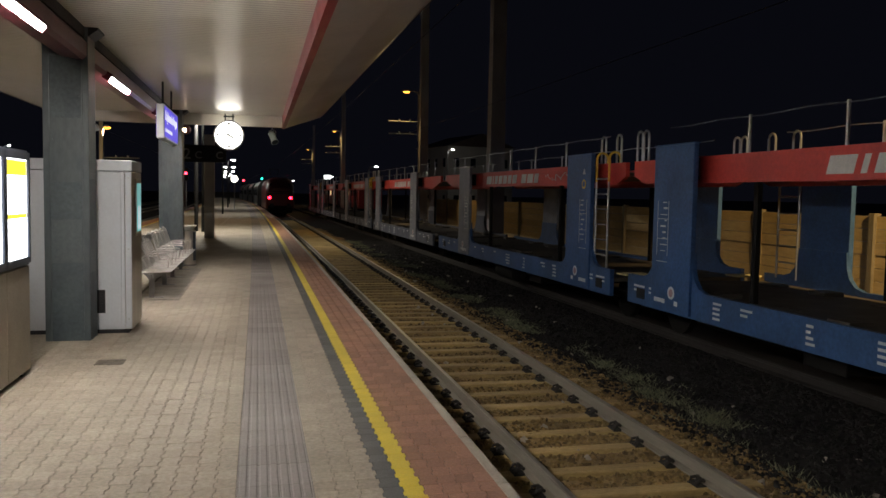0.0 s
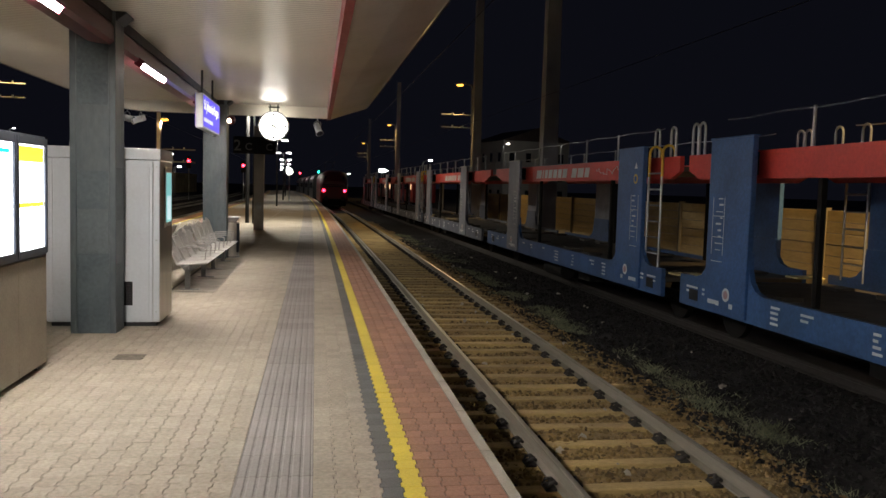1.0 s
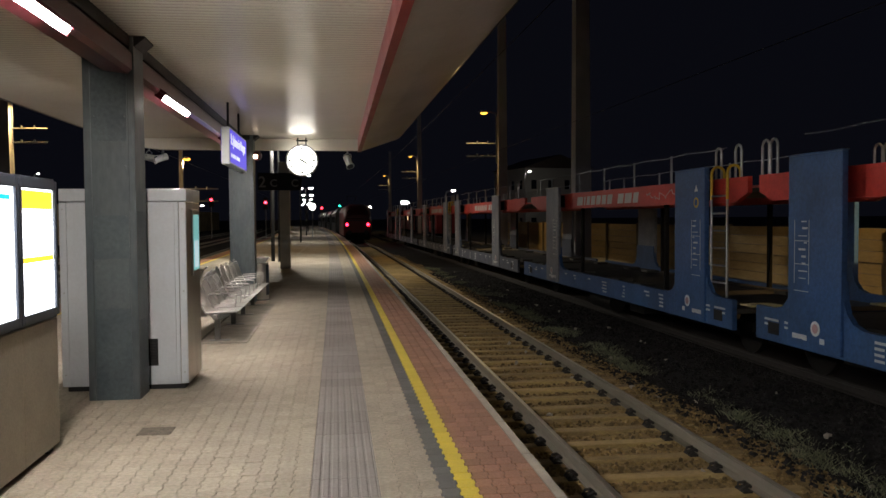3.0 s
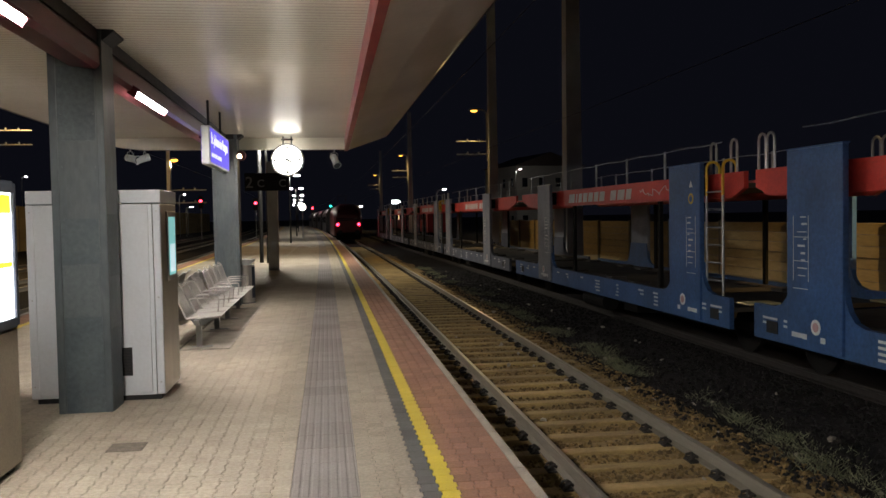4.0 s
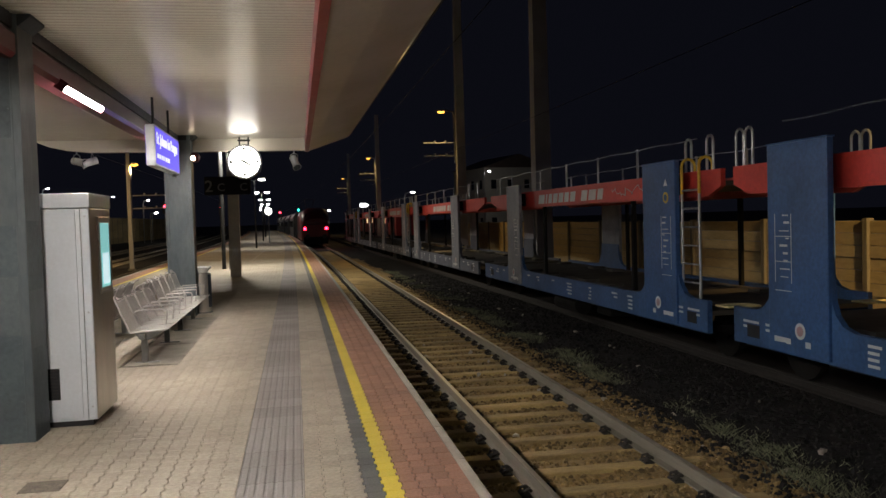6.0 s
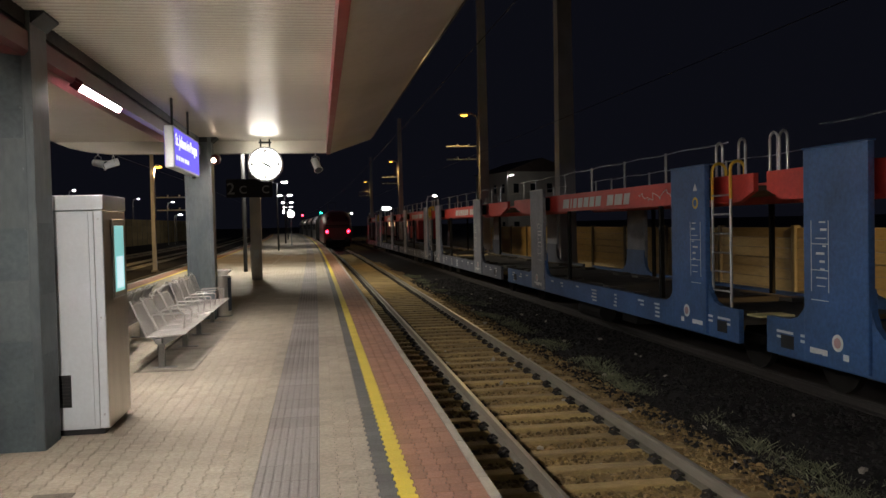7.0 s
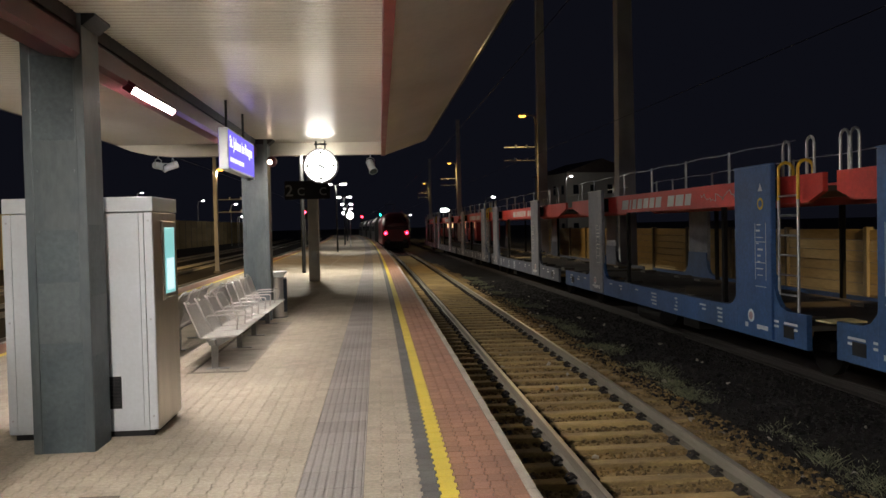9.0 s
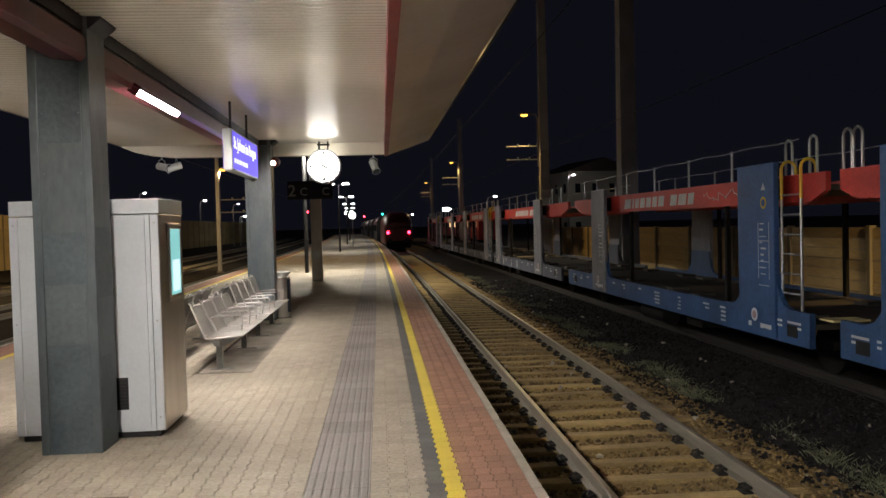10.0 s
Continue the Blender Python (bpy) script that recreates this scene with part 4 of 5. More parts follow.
sodium_mast(-20.2, 50.7, 0.8, 11.0, 9.0, 0.9, "slim mast lit orange by its sodium lamp beyond the platform", power=3800.0)
sodium_mast(-11.4, 55.5, 0.25, 8.0, 5.7, 0.26, "mast with a sodium lamp beside the far tracks", power=6000.0, aim=(-32, 75, 0), angle=110)
sodium_mast(-12.6, 15.5, 0.35, 8.0, 6.2, -0.6, "mast with a sodium lamp beside the near side tracks", power=3500.0, aim=(-14.5, 24, 0.5), angle=44)


def street_lamp(x, y, h, label="tall distant street lamp with a white head"):
    t = thing("street_lamp", label, "street lamp", "distant street lamps", (x, y, -1))
    bm = B()
    pipe(bm, [(0, 0, 0), (0, 0, h * 0.9), (0.15, 0, h * 0.98), (0.7, 0, h)], 0.07, 8)
    part("pole", bm, GALV, t)
    bm = B()
    bmesh.ops.create_uvsphere(bm, u_segments=12, v_segments=6, radius=0.17, matrix=Matrix.Translation((0.9, 0, h - 0.02)) @ Matrix.Diagonal((1.4, 0.7, 0.4, 1)))
    part("head", bm, LED, t, "glowing white head", smooth=True)


for x, y, h in ((-43.3, 150, 9.8), (-32.9, 150, 8.2), (-27.2, 150, 7.5), (-28.3, 165, 5.6), (-26.1, 150, 5.3), (28.2, 130, 10.2), (10.6, 93, 5.9), (9.5, 140, 5.5), (-60, 170, 12), (5.0, 190, 5.5)):
    street_lamp(x, y, h)
point_light("street_light", (29.1, 130, 8.9), 230, (1.0, 0.95, 0.85), 0.15)


def signal(x, y, z, material, label):
    t = thing("rail_signal", label, "signal", "rail signals", (x, y, -0.9))
    bm = B()
    rod(bm, (0, 0.1, 0), (0, 0.1, z + 0.6), 0.06, seg=10)
    part("post", bm, GALV, t)
    bm = B()
    box(bm, -0.32, 0.32, 0.0, 0.16, z - 0.1, z + 1.6, 0.04)
    part("shield", bm, BLACK, t, "black signal shield")
    bm = B()
    rod(bm, (0, -0.02, z + 0.9), (0, 0.02, z + 0.9), 0.2, seg=20)
    part("lamp", bm, material, t, "lit signal lamp")




def floodlight(at):
    t = thing("floodlight", "bright white lit sign box on a far post", "floodlight", at=at)
    bm = B()
    rod(bm, (0, 0.1, -at[2] - 1), (0, 0.1, 0.1), 0.06, seg=10)
    part("post", bm, GALV, t)
    bm = B()
    box(bm, -0.55, 0.55, -0.1, 0.1, -0.35, 0.35, 0.03)
    part("housing", bm, FRAME_DARK, t)
    bm = B()
    box(bm, -0.48, 0.48, -0.12, -0.095, -0.28, 0.28)
    part("lens", bm, LED_SOFT, t, "glowing white front")


# Stands for a small lit white sign in the distance, built as a lamp box.
floodlight((8.11, 120, 4.08))
signal(-4.7, 172, 4.05, RED_LIGHT, "line signal showing red")
signal(3.1, 172, 3.5, RED_LIGHT, "line signal showing red beside the track")
signal(-0.9, 215, 5.1, GREEN_LIGHT, "far line signal showing green")
signal(-19.1, 120, 4.6, RED_LIGHT, "line signal showing red beyond the far tracks")
signal(-11.6, 120, 4.2, RED_LIGHT, "line signal showing red between the far tracks")


# ---- freight train: car-carrier wagon units ----
def letter_bars(parent, y_start, y_end, z0, z1, x, gaps, lean=1):
    """Slanted white blocks in place of a painted company name; runs towards -y."""
    step = (y_end - y_start) / gaps[-1]
    for a, b in zip(gaps[::2], gaps[1::2]):
        bm = B()
        s = 0.07 * lean
        ya, yb = y_start + a * step, y_start + b * step
        plate(bm, [(ya, z0), (yb, z0), (yb - s, z1), (ya - s, z1)], x - 0.004, x + 0.001, "x")
        part("painted_name", bm, WHITE_PAINT, parent, "white painted lettering block")


def wagon_unit(label):
    """Half of an articulated two-deck car carrier. Local y runs from the short end at 0 to the long end at 14.7; the near side lies at x = 0."""
    t = thing("car_carrier_wagon", label, "freight wagon", "car-carrier wagons")
    W = 2.95
    LEN = 14.35
    posts = (1.66, 10.75)
    for x0, s in ((0.0, 1), (W, -1)):
        # side sill, drawn with coves beside the posts
        out = [(0.1, -0.09), (LEN - 0.1, -0.09), (LEN - 0.1, 0.34)]
        for p, up in ((posts[1], 0.34), (posts[0], 0.34)):
            far, near = p + 0.62, p - 0.62
            low = 0.42 if p < 3 else 0.34
            out += [(far + 0.4 + 0.4 * math.cos(radians(a)), 0.75 + 0.41 * math.sin(radians(a))) for a in (270, 240, 215, 190)]
            out += [(far - 0.02, 0.95), (near + 0.02, 0.95)]
            out += [(near - 0.4 + 0.4 * math.cos(radians(a)), low + 0.41 + 0.41 * math.sin(radians(a))) for a in (-10, -35, -60, -90)]
        out += [(0.1, 0.42)]
        bm = B()
        plate(bm, out, *sorted((x0 + s * 0.02, x0 + s * 0.1)), axis="x")
        sill = part("side_sill", bm, BLUE, t, "blue side sill")
        for p in posts:
            bm = B()
            box(bm, *sorted((x0 - s * 0.02, x0 + s * 0.07)), p - 0.62, p + 0.62, -0.06, 2.66, 0.015)
            # The far post's lamplit grey is put into its colour.
            post = part("side_post", bm, BLUE if p < 3 else BLUE_LIT, t, "tall blue side post" if p < 3 else "tall side post greyed as if lamplit")
            for a in (-0.3, 0.2):
                bm = B()
                box(bm, *sorted((x0 + s * 0.07, x0 + s * 0.29)), p + a, p + a + 0.1, 2.1, 2.45, 0.01)
                part("beam_bracket", bm, WAGON_DARK, post)
            bm = B()
            box(bm, *sorted((x0 - s * 0.03, x0 + s * 0.08)), p - 0.63, p + 0.63, 2.66, 2.68, 0.006)
            part("post_cap", bm, GALV if p > 3 else BLUE, post)
            marked = p < 3 and s > 0
            if marked:
                bm = B()
                plate(bm, [(p - 0.36, 2.26), (p - 0.22, 2.26), (p - 0.29, 2.38)], x0 - s * 0.0205 - 0.003, x0 - s * 0.0205 + 0.003, "x")
                part("warning_triangle", bm, WHITE_PAINT, post)
            xf = x0 - s * 0.0205
            r = random.Random(int(p * 10))
            bm = B()
            side = p - 0.14
            for k in range(9):
                z = 1.72 - k * 0.1
                box(bm, xf - 0.003, xf + 0.003, side - r.uniform(0.08, 0.28), side - r.uniform(0.0, 0.05), z, z + r.choice((0.012, 0.018, 0.03)))
            for y in (p - 0.11, p - 0.46):
                box(bm, xf - 0.003, xf + 0.003, y, y + 0.009, 0.85, 1.75)
            for z in (0.74, 1.12, 1.45):
                box(bm, xf - 0.003, xf + 0.003, p - 0.46, p - 0.11, z, z + 0.01)
            for k in range(6):
                a = r.uniform(-0.5, 0.35)
                box(bm, xf - 0.003, xf + 0.003, p + a, p + a + r.uniform(0.05, 0.2), 0.02 + r.uniform(0, 0.08), 0.13)
            part("stencils", bm, WHITE_PAINT, post, "rows of small white stencil marks")["kind"] = "stuff"
            for zc, rad, yc in ((0.25, 0.105, p + 0.06), (2.06, 0.095, p - 0.29)):
                if zc > 1 and not marked:
                    continue
                bm = B()
                rod(bm, (xf - 0.004, yc, zc), (xf + 0.004, yc, zc), rad, seg=24)
                part("disc", bm, WHITE_PAINT if zc < 1 else YELLOW_PAINT, post, "round plate")
                bm = B()
                rod(bm, (xf - 0.007, yc, zc), (xf + 0.007, yc, zc), rad * 0.62, seg=20)
                part("disc_centre", bm, PLATE_PINK if zc < 1 else BLUE, post, "round plate centre")
        xs = x0 + s * 0.0185
        bm = B()
        r = random.Random(8)
        for y0 in (0.35, 0.5, 0.9, 2.9, 3.6, 5.0, 6.2, 6.3, 7.4, 8.6, 9.4, 11.9, 12.6, 13.4):
            for k in range(r.randint(1, 4)):
                z = 0.22 - k * 0.075
                box(bm, xs - 0.003, xs + 0.003, y0, y0 + r.uniform(0.08, 0.3), z, z + 0.035)
        part("stencils", bm, WHITE_PAINT, sill, "white stencil marks")["kind"] = "stuff"
        for y0 in (0.45, 13.2):
            bm = B()
            box(bm, xs - 0.004, xs + 0.004, y0, y0 + 0.3, 0.02, 0.2)
            part("sill_opening", bm, BLACK, sill, "dark opening in the sill")
        # upper red deck beam, stepped and chamfered at the ends
        bm = B()
        lead = 0.0 if s > 0 else -0.4
        out = [(0.1 + lead, 2.2), (0.5 + lead, 2.05), (13.3, 2.05), (LEN - 0.05, 2.28), (LEN - 0.05, 2.49), (0.1 + lead, 2.47)]
        plate(bm, out, *sorted((x0 + s * 0.28, x0 + s * 0.36)), axis="x")
        top = part("upper_beam", bm, WAGON_RED, t, "red upper deck beam")
        for k, y in enumerate((3.2, 5.2, 7.2, 9.2, 11.9, 13.2)):
            bm = B()
            rod(bm, (x0 + s * 0.32, y, 2.47), (x0 + s * 0.32, y, 3.03), 0.024, seg=8)
            part("guard_post", bm, GALV, t)
        bm = B()
        pipe(bm, [(x0 + s * 0.32, y, 3.02 - 0.025 * math.sin((y - 0.5) * 1.57) ** 2) for y in np.linspace(0.9, 13.6, 40)], 0.009, 5)
        part("guard_wire", bm, GALV, t)
        for y in (0.35, 1.05) if s > 0 else (-0.24, 0.0):
            bm = B()
            pipe(bm, [(x0 + s * 0.3, y, 2.45)] + [(x0 + s * 0.3, y + 0.1 - 0.1 * math.cos(radians(a)), 2.92 + 0.1 * math.sin(radians(a))) for a in range(0, 181, 30)] + [(x0 + s * 0.3, y + 0.2, 2.45)], 0.021, 8)
            part("hoop", bm, GALV, t, "galvanised end hoop")
        for y in (3.4, 8.9):
            bm = B()
            box(bm, *sorted((x0 + s * 0.29, x0 + s * 0.37)), y, y + 0.1, 0.3, 2.05, 0.01)
            part("inner_strut", bm, WAGON_DARK, t)
    GAPS = [0, 1.2, 1.5, 1.75, 2.05, 2.7, 2.95, 3.75, 4.0, 4.8, 5.05, 5.8, 6.05, 6.9, 7.9, 8.8, 9.05, 10.1, 10.35, 11.1]
    letter_bars(t, 9.3, 4.9, 2.13, 2.36, 0.28, GAPS)
    letter_bars(t, 4.9, 9.3, 2.13, 2.36, W - 0.277, GAPS, lean=-1)
    # chalked scribble on the beam beside the first post
    bm = B()
    sr = random.Random(21)
    pts = [(0.272, 4.4 - 0.085 * k + sr.uniform(-0.06, 0.06), 2.27 + sr.uniform(-0.11, 0.1)) for k in range(24)]
    pipe(bm, pts, 0.007, 4)
    part("scribble", bm, WHITE_PAINT, t, "white graffiti scribble")
    # ladder at the short end
    bm = B()
    for y in (0.45, 1.02):
        pipe(bm, [(0.1, y, 0.36), (0.1, y, 2.1)], 0.022, 8)
    for k in range(6):
        rod(bm, (0.1, 0.45, 0.66 + 0.3 * k), (0.1, 1.02, 0.66 + 0.3 * k), 0.017, seg=8)
    ladder = part("ladder", bm, GALV, t, "grey side ladder")
    for y in (0.45, 1.02):
        bm = B()
        pipe(bm, [(0.1, y, 2.1), (0.1, y, 2.5)] + [(0.1 + 0.12 - 0.12 * math.cos(radians(a)), y, 2.56 + 0.12 * math.sin(radians(a))) for a in range(0, 181, 30)] + [(0.34, y, 2.4)], 0.024, 8)
        part("ladder_grip", bm, YELLOW_PAINT, ladder, "yellow grab hoop")
    # decks
    bm = B()
    box(bm, 0.1, W - 0.1, 0.1, LEN - 0.1, 0.18, 0.26, 0.01)
    part("lower_deck", bm, DECK, t)
    bm = B()
    box(bm, 0.36, W - 0.36, 0.1, LEN - 0.1, 2.2, 2.28, 0.01)
    part("upper_deck", bm, DECK, t)
    for y in np.linspace(1.0, 13.4, 10):
        for x in (0.55, W - 0.55):
            bm = B()
            box(bm, x - 0.18, x + 0.18, y - 0.2, y + 0.2, 0.26, 0.3 + 0.04 * math.sin(y * 3), 0.01)
            part("wheel_chock", bm, DECK, t)
    bm = B()
    box(bm, 0.15, 0.7, -0.28, 0.1, 0.33, 0.36, 0.006)
    part("step_plate", bm, PLATE_YELLOW, t, "pale yellow step plate")
    # running gear
    for y in (0.75, 12.9):
        for x in (W / 2 - 0.76, W / 2 + 0.66):
            bm = B()
            rod(bm, (x, y, -0.17), (x + 0.11, y, -0.17), 0.42, seg=32)
            rod(bm, (x - 0.03 if x < W / 2 else x + 0.1, y, -0.17), (x + 0.02 if x < W / 2 else x + 0.15, y, -0.17), 0.13, seg=16)
            part("wheel", bm, WAGON_DARK, t, smooth=True)
        bm = B()
        rod(bm, (W / 2 - 0.7, y, -0.17), (W / 2 + 0.7, y, -0.17), 0.08, seg=12)
        box(bm, 0.4, 0.55, y - 0.6, y + 0.6, -0.14, 0.0, 0.02)
        box(bm, W - 0.55, W - 0.4, y - 0.6, y + 0.6, -0.14, 0.0, 0.02)
        part("axle", bm, WAGON_DARK, t)
    bm = B()
    rod(bm, (0.4, 6.5, -0.3), (0.4, 8.0, -0.3), 0.2, seg=16)
    box(bm, 0.3, W - 0.3, 4.6, 5.4, -0.35, -0.1, 0.02)
    part("underfloor_gear", bm, WAGON_DARK, t)
    return t


def at_line(y):
    """The pose of a wagon end on the freight line at y."""
    return 5.07 + freight_line(y)


unit = wagon_unit("blue car-carrier wagon with red upper deck standing on the freight track")
TURN = math.degrees(math.atan(0.0205))
ends = [(13.69, 1), (43.2, -1), (43.85, 1), (73.2, -1), (73.85, 1), (13.19, -1)]
toned = {}
for i, (y, way) in enumerate(ends):
    if way > 0:
        m = pose(at_line(y), y, 0, 0, 0, TURN)
    else:
        m = pose(at_line(y) + 2.95, y, 0, 0, 0, TURN + 180)
    if i == 0:
        unit.matrix_basis = m
    else:
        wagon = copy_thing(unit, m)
        # Distant wagons swap BLUE for the copies with light painted in.
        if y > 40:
            wagon["label"] = "car-carrier wagon with red upper deck, its blue greyed as lit far off"
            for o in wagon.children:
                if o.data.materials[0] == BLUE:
                    if o.data.name not in toned:
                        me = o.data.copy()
                        me.materials[0] = BLUE_DIM if o.name.startswith("side_sill") else BLUE_LIT
                        toned[o.data.name] = me
                    o.data = toned[o.data.name]
                    o["label"] = "blue wagon steel recoloured as lit in the distance"

# noise barriers
def barrier(name, x, y0, y1, z0, z1, facing, planks, label, slope=None):
    t = tagged(new(name), label, "noise barrier", kind="structure")
    n = max(1, int((y1 - y0) / 4))
    step = (y1 - y0) / n
    h = (z1 - z0) / planks
    bm = B()
    box(bm, 0, 0.06, 0.05, step - 0.05, 0.006, h - 0.006, 0.008)
    plank = as_mesh("plank", bm, BARRIER)
    bm = B()
    box(bm, -0.06, 0.12, -0.08, 0.08, z0 - 0.2, z1 + 0.06, 0.01)
    pm = as_mesh("barrier_post", bm, BARRIER_POST)
    for k in range(n):
        o = new("barrier_post", pm)
        o.parent = t
        o.location = (x, y0 + k * step, 0)
        for j in range(planks):
            o = new("plank", plank)
            o.parent = t
            o.location = (x + 0.008 * ((j * 7 + k * 3) % 3), y0 + k * step, z0 + j * h)
    bm = B()
    back = 0.105 if facing < 0 else -0.06
    box(bm, x + back - 0.035, x + back + 0.035, y0, y1, z0 - 0.2, z1)
    part("backing", bm, MAST, t)
    return t


barrier("barrier_right", 11.0, -6, 62, -0.95, 1.5, -1, 9, "tan horizontal plank noise barrier behind the wagons")
barrier("barrier_left", -32.0, 20, 220, -0.95, 3.6, 1, 4, "long tan noise barrier beyond the far tracks")


def house(x, y, w, d, h, turn, label):
    t = thing("house", label, "house", "distant houses", (x, y, -1), turn)
    bm = B()
    box(bm, -w / 2, w / 2, -d / 2, d / 2, 0, h)
    part("wall", bm, PLASTER, t)
    bm = B()
    plate(bm, [(-w / 2 - 0.5, h), (w / 2 + 0.5, h), (0, h + 2.4)], -d / 2 - 0.5, d / 2 + 0.5, "y")
    part("roof", bm, ROOF, t)
    for i in range(4):
        for j in range(3):
            for face in (0, 1):
                bm = B()
                if face == 0:
                    u = -w / 2 + w * (i + 0.5) / 4
                    box(bm, u - 0.5, u + 0.5, -d / 2 - 0.04, -d / 2 + 0.02, 1.2 + j * 3.3, 2.8 + j * 3.3)
                else:
                    u = -d / 2 + d * (i + 0.5) / 4
                    box(bm, -w / 2 - 0.04, -w / 2 + 0.02, u - 0.5, u + 0.5, 1.2 + j * 3.3, 2.8 + j * 3.3)
                part("window", bm, WINDOW, t)
    return t


house(36, 150, 13, 14, 11.5, 12, "pale three-storey house behind the railway line")


# ---- departing passenger train ----
def train_section(w, top, roof):
    """Half-round body section as (x, z)."""
    pts = [(-w + 0.08, 0.25), (-w, 0.6), (-w, 2.3), (-w + 0.06, top - 0.75), (-w + 0.35, top - 0.25), (-w + 0.8, top)]
    return pts + [(-x, z) for x, z in pts[::-1]]


def locomotive():
    t = thing("locomotive", "red electric locomotive with two lit red tail lamps", "locomotive", at=(1.65 + bend(88), 88, -0.6), turn=1.3)
    bm = B()
    base = train_section(1.5, 3.95, 0)
    shape = ((0.0, 0.86, 0.62, 0.95), (0.12, 0.94, 0.66, 0.9), (0.5, 0.98, 0.83, 0.8), (1.0, 1.0, 0.95, 0.7), (1.7, 1.0, 1.0, 0.65), (18.6, 1.0, 1.0, 0.65), (19.2, 0.93, 0.8, 0.9))
    rings = []
    for y, sx, sz, lo in shape:
        rings.append([bm.verts.new((x * sx, y, lo if z < 0.5 else (0.95 + (z - 0.95) * (sz if z > 1.6 else 1)))) for x, z in base])
    for a, b in zip(rings, rings[1:]):
        for k in range(len(a)):
            bm.faces.new((a[k], b[k], b[(k + 1) % len(a)], a[(k + 1) % len(a)]))
    bm.faces.new(rings[0])
    bm.faces.new(rings[-1][::-1])
    bmesh.ops.recalc_face_normals(bm, faces=bm.faces)
    body = part("body", bm, LOCO_RED, t, smooth=True)
    bm = B()
    plate(bm, [(-1.22, 2.4), (1.22, 2.4), (1.0, 3.3), (-1.0, 3.3)], -0.03, 0.25, "y")
    for v in bm.verts:
        v.co.y += 0.5 * (v.co.z - 2.4)
    part("windscreen", bm, WINDOW, body, "dark windscreen")
    bm = B()
    box(bm, -1.2, 1.2, -0.03, 0.1, 2.2, 2.3, 0.02)
    part("trim_band", bm, BLACK, body)
    for x in (-1.1, 1.1):
        bm = B()
        box(bm, x - 0.2, x + 0.2, -0.04, 0.1, 1.62, 2.1, 0.04)
        lamp = part("lamp_cluster", bm, BLACK, body)
        bm = B()
        rod(bm, (x, -0.07, 1.8), (x, -0.03, 1.8), 0.15, seg=20)
        part("tail_lamp", bm, TAIL_LIGHT, lamp, "glowing red tail lamp")
        bm = B()
        rod(bm, (x * 0.8, -0.55, 0.98), (x * 0.8, 0.1, 0.98), 0.09, seg=12)
        rod(bm, (x * 0.8, -0.6, 0.98), (x * 0.8, -0.54, 0.98), 0.24, seg=20)
        part("buffer", bm, BLACK, t)
    bm = B()
    box(bm, -1.25, 1.25, -0.1, 0.6, 0.2, 0.95, 0.05)
    part("skirt", bm, WAGON_DARK, t)
    for y in (3.2, 6.0, 13.0, 15.8):
        for x in (-0.82, 0.7):
            bm = B()
            rod(bm, (x, y, 0.575), (x + 0.12, y, 0.575), 0.575, seg=28)
            part("wheel", bm, WAGON_DARK, t)
    bm = B()
    pipe(bm, [(-0.5, 15.5, 3.95), (-0.4, 16.8, 4.5), (-0.6, 15.4, 5.2), (0.6, 15.4, 5.2), (0.4, 16.8, 4.5), (0.5, 15.5, 3.95)], 0.03, 6)
    part("pantograph", bm, DARK_STEEL, t)
    bm = B()
    for s in (-1, 1):
        box(bm, s * 1.505 - 0.01, s * 1.505 + 0.01, 3.5, 17.0, 1.2, 1.55)
    part("side_stripe", bm, COACH_GREY, t)
    return t


locomotive()


def coach(k):
    y = 107.6 + k * 26.6
    t = thing("coach", "dark grey passenger coach with a red roof line", "passenger coach", "train coaches", (1.65 + bend(y + 13) , y, -0.6), 1.5 + 0.4 * k)
    bm = B()
    base = train_section(1.45, 3.9, 0)
    rings = [[bm.verts.new((x, yy, z + 0.45 if z < 0.5 else z)) for x, z in base] for yy in (0, 26.2)]
    for i in range(len(base)):
        bm.faces.new((rings[0][i], rings[1][i], rings[1][(i + 1) % len(base)], rings[0][(i + 1) % len(base)]))
    bm.faces.new(rings[0])
    bm.faces.new(rings[1][::-1])
    bmesh.ops.recalc_face_normals(bm, faces=bm.faces)
    body = part("body", bm, COACH_GREY, t)
    for i in range(10):
        bm = B()
        box(bm, -1.465, -1.44, 2.4 + i * 2.2, 4.0 + i * 2.2, 1.9, 2.7, 0.01)
        part("window", bm, WINDOW, body)
    bm = B()
    box(bm, -1.46, 1.46, 0.3, 25.9, 3.0, 3.12)
    part("red_band", bm, LOCO_RED, body)
    for yy in (3, 5.5, 20.5, 23):
        bm = B()
        rod(bm, (-0.82, yy, 0.46), (0.82, yy, 0.46), 0.46, seg=24)
        part("wheelset", bm, WAGON_DARK, t)


for k in range(4):
    coach(k)

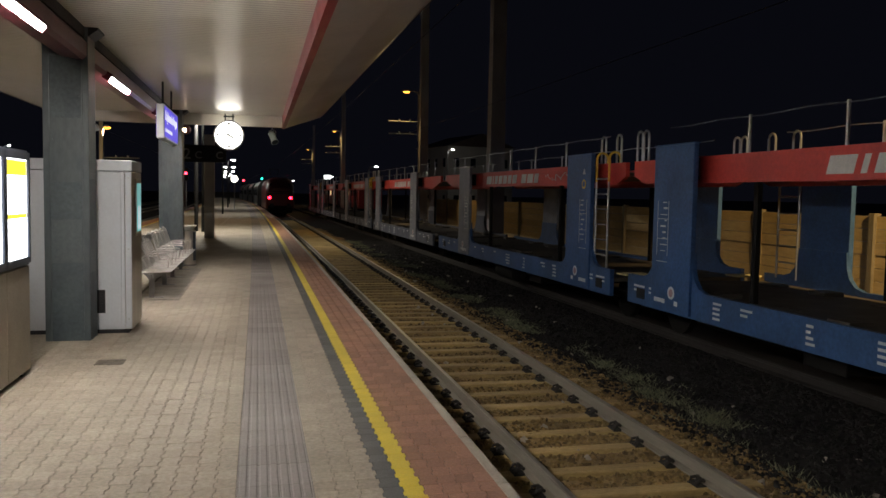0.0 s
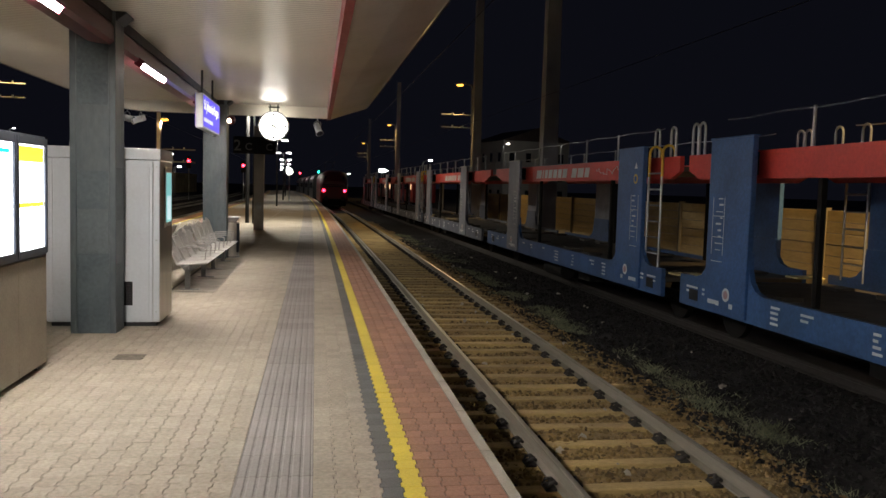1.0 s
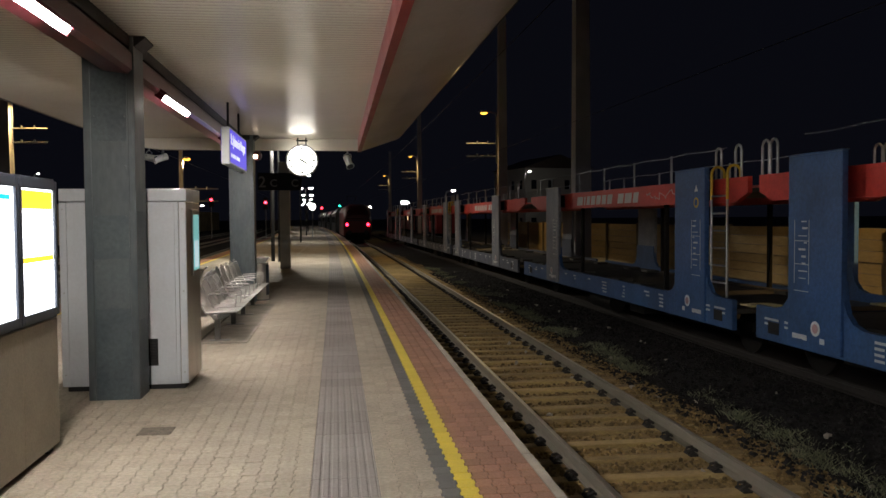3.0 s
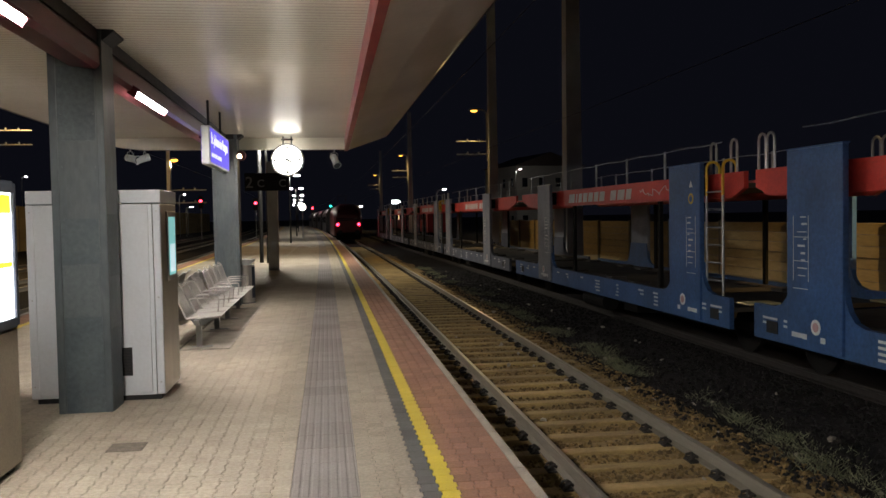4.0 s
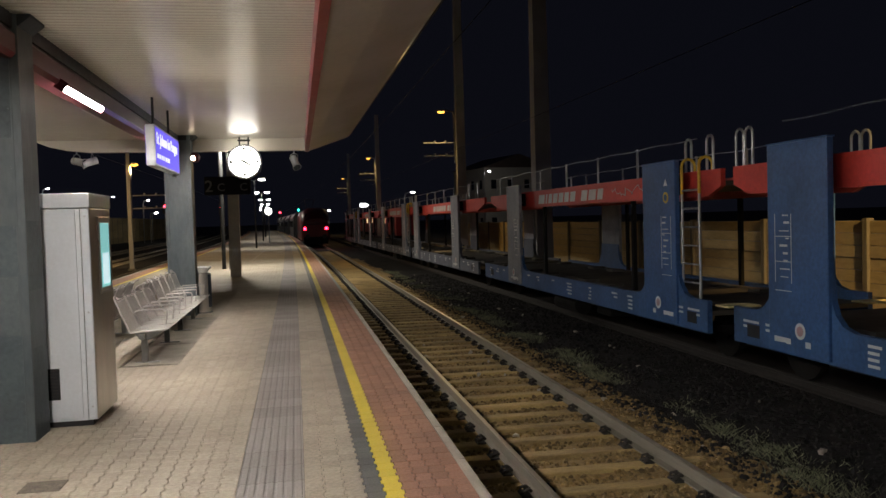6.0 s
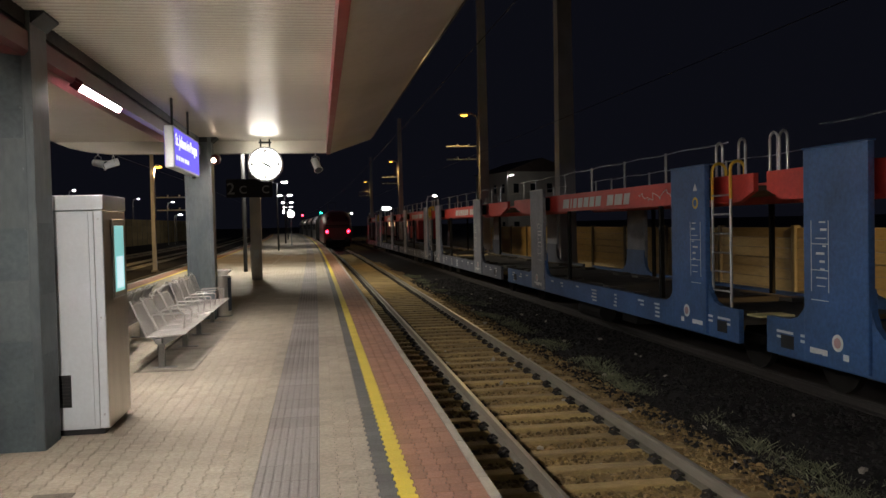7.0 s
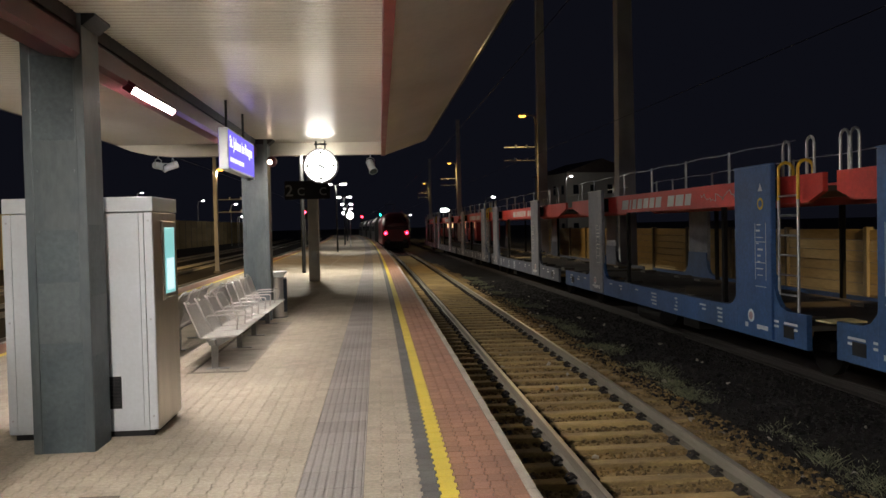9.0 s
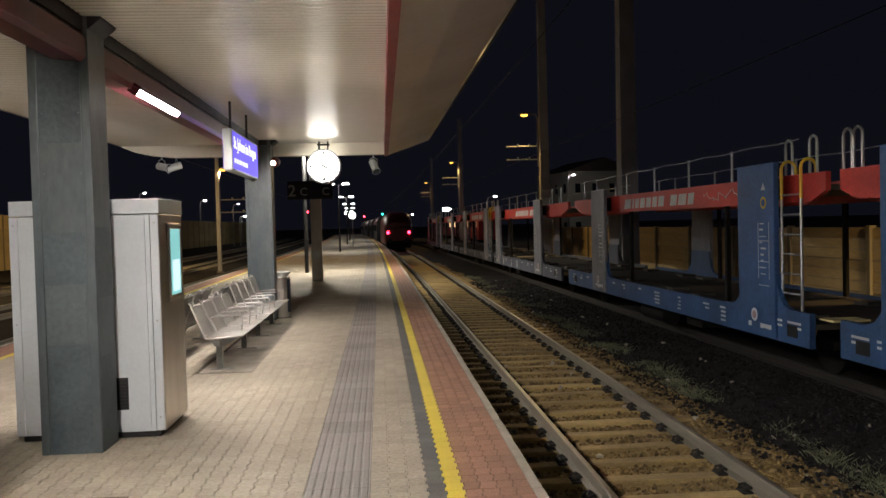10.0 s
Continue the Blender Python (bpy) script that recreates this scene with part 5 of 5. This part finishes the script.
# red railcars standing beyond the freight wagons
def railcar(y, label):
    t = thing("railcar", label, "railcar", "red railcars", (11.8, y, -0.6))
    bm = B()
    sweep(bm, train_section(1.4, 3.7, 0), [(0, 0.0, 0.3), (0, 29.0, 0.3)])
    body = part("body", bm, RAILCAR_RED, t)
    bm = B()
    box(bm, -1.415, -1.4, 0.2, 28.8, 3.05, 3.2)
    part("roof_stripe", bm, CAB_WHITE, body, "white stripe under the roof")
    for i in range(9):
        bm = B()
        box(bm, -1.42, -1.395, 2.0 + i * 2.9, 4.0 + i * 2.9, 2.1, 2.8, 0.01)
        part("window", bm, LIT_WINDOW if i in (0, 3) else WINDOW, body, "lit window" if i in (0, 3) else "dark window")
    for yy in (3, 5.5, 23.5, 26):
        bm = B()
        rod(bm, (-0.82, yy, 0.4), (0.82, yy, 0.4), 0.4, seg=20)
        part("wheelset", bm, WAGON_DARK, t)


railcar(100, "red railcar with a few lit windows beyond the freight wagons")
railcar(129.5, "red railcar with a few lit windows beyond the freight wagons")

# overhead wires
for x, z, sag, label in ((1.65, 4.9, 0.0, "contact wire over the platform track"), (6.6, 4.95, 0.0, "contact wire over the freight track"), (-9.2, 4.9, 0.0, "contact wire over the track beyond the platform")):
    bm = B()
    pipe(bm, [(x + (freight_line(y) if x > 5 else bend(y)), y, z - sag * math.sin(math.pi * ((y + 4) % 56) / 56)) for y in np.arange(-4, 200, 7.0)], 0.008, 5)
    single("overhead_wire", bm, DARK_STEEL, label, "overhead wire", "overhead wires")


# ---- interlocking paving blocks ----
PX, PY = 0.125, 0.16


def block_outline(w, h, cut=0):
    """A block with a step in both long sides, so that columns lock together; cut: its side that is sawn straight."""
    g, e, s = (0.004, 0.003, 0.0085) if w < 0.12 else (0.0022, 0.0012, 0.0075)
    a, b = -w / 2 + g, w / 2 - g
    lo, hi = -h / 2 + e, h / 2 - e
    sa, sb = (0 if cut < 0 else s), (0 if cut > 0 else s)
    return [(a - sa, lo), (b - sb, lo), (b - sb, -0.012), (b + sb, 0.012), (b + sb, hi), (a + sa, hi), (a + sa, 0.012), (a - sa, -0.012)]


def block_geometry(w, h, cut=0):
    """Vertices and faces of one block with an eased top edge."""
    o = block_outline(w, h, cut)
    inner = [(x * (1 - 0.003 / (w / 2)), y * (1 - 0.0025 / (h / 2))) for x, y in o]
    verts = [(x, y, 0.0) for x, y in inner] + [(x, y, -0.002) for x, y in o] + [(x, y, -0.035) for x, y in o]
    n = len(o)
    faces = [tuple(range(n))]
    for r in (0, 1):
        for i in range(n):
            j = (i + 1) % n
            faces.append((r * n + i, (r + 1) * n + i, (r + 1) * n + j, r * n + j))
    return verts, faces


columns = [(-0.075 - 0.118 * (k + 0.5), (1 if k == 0 else 0) + 10, PAVER_RED) for k in range(4)]
columns += [(-0.5475 - PX / 2, 0, PAVER_YELLOW), (-0.6725 - PX / 2, 0, PAVER_GREY)]
columns += [(-0.7975 - 0.134 * (k + 0.5), (-1 if k == 2 else 0) + 20, PAVER) for k in range(3)]
columns += [(-1.66 - PX * (k + 0.5), 1 if k == 0 else 0, PAVER) for k in range(41)]
columns += [(-6.785 - PX / 2, 0, PAVER_YELLOW)] + [(-6.91 - PX * (k + 0.5), 0, PAVER_RED) for k in range(4)]

shared = {}
bulk = {}
rng = random.Random(11)
Y0, Y1 = -3.0, FAR
rows_ = int((Y1 - Y0) / PY)
forms = {c + q: block_geometry(w, PY, c) for c in (-1, 0, 1) for q, w in ((0, PX), (10, 0.118), (20, 0.134))}
for x, cut, m in columns:
    for r in range(rows_):
        y = Y0 + (r + 0.5) * PY
        if -3.5 < x < -2.78 and 13.2 < y < 18.82:
            continue
        if -3.2 < x < -2.87 and 7.97 < y < 8.27:
            continue
        z = rng.uniform(-0.0018, 0.0)
        if x > -2.4 and 4.6 < y < 7.2:
            if (m.name, cut) not in shared:
                me = bpy.data.meshes.new("paving_block")
                me.from_pydata(forms[cut][0], [], forms[cut][1])
                me.materials.append(m)
                shared[m.name, cut] = me
            o = new("paving_block", shared[m.name, cut])
            o.parent = platform
            o.matrix_basis = pose(x + bend(y), y, z, rng.uniform(-0.5, 0.5), rng.uniform(-0.5, 0.5), rng.uniform(-0.4, 0.4))
        else:
            bulk.setdefault((m.name, cut), (m, cut, []))[2].append((x + bend(y), y, z))
for m, cut, places in bulk.values():
    bv, bf = forms[cut]
    nv = len(bv)
    verts = (np.array(bv)[None] + np.array(places)[:, None]).reshape(-1, 3)
    faces = []
    for i in range(len(places)):
        faces += [tuple(i * nv + k for k in f) for f in bf]
    me = bpy.data.meshes.new("paving_blocks")
    me.from_pydata(verts.tolist(), [], faces)
    me.materials.append(m)
    o = new("paving_blocks", me)
    o.parent = platform
    o["kind"] = "stuff"

# tactile guiding strip: ribbed plates
bm = B()
x = -1.655
prof = [(-1.6595, -0.002), (-1.653, -0.002)]
for k in range(7):
    prof += [(x + 0.004, -0.006), (x + 0.012, 0.0), (x + 0.048, 0.0), (x + 0.056, -0.006)]
    x += 0.0645
prof += [(-1.2065, -0.002), (-1.2005, -0.002)]
plate_len = 0.4
verts, faces = [], []
for s in (0.0, plate_len - 0.004):
    verts += [(px, s, pz) for px, pz in prof]
n = len(prof)
for k in range(n - 1):
    faces.append((k, k + 1, n + k + 1, n + k))
bm.free()
me = bpy.data.meshes.new("tactile_plate")
me.from_pydata(verts, [], faces)
me.materials.append(TACTILE)
for k in range(int((FAR + 3) / plate_len)):
    y = -3.0 + k * plate_len
    o = new("tactile_plate", me)
    o.parent = platform
    o.matrix_basis = pose(bend(y), y, rng.uniform(-0.002, 0.0))
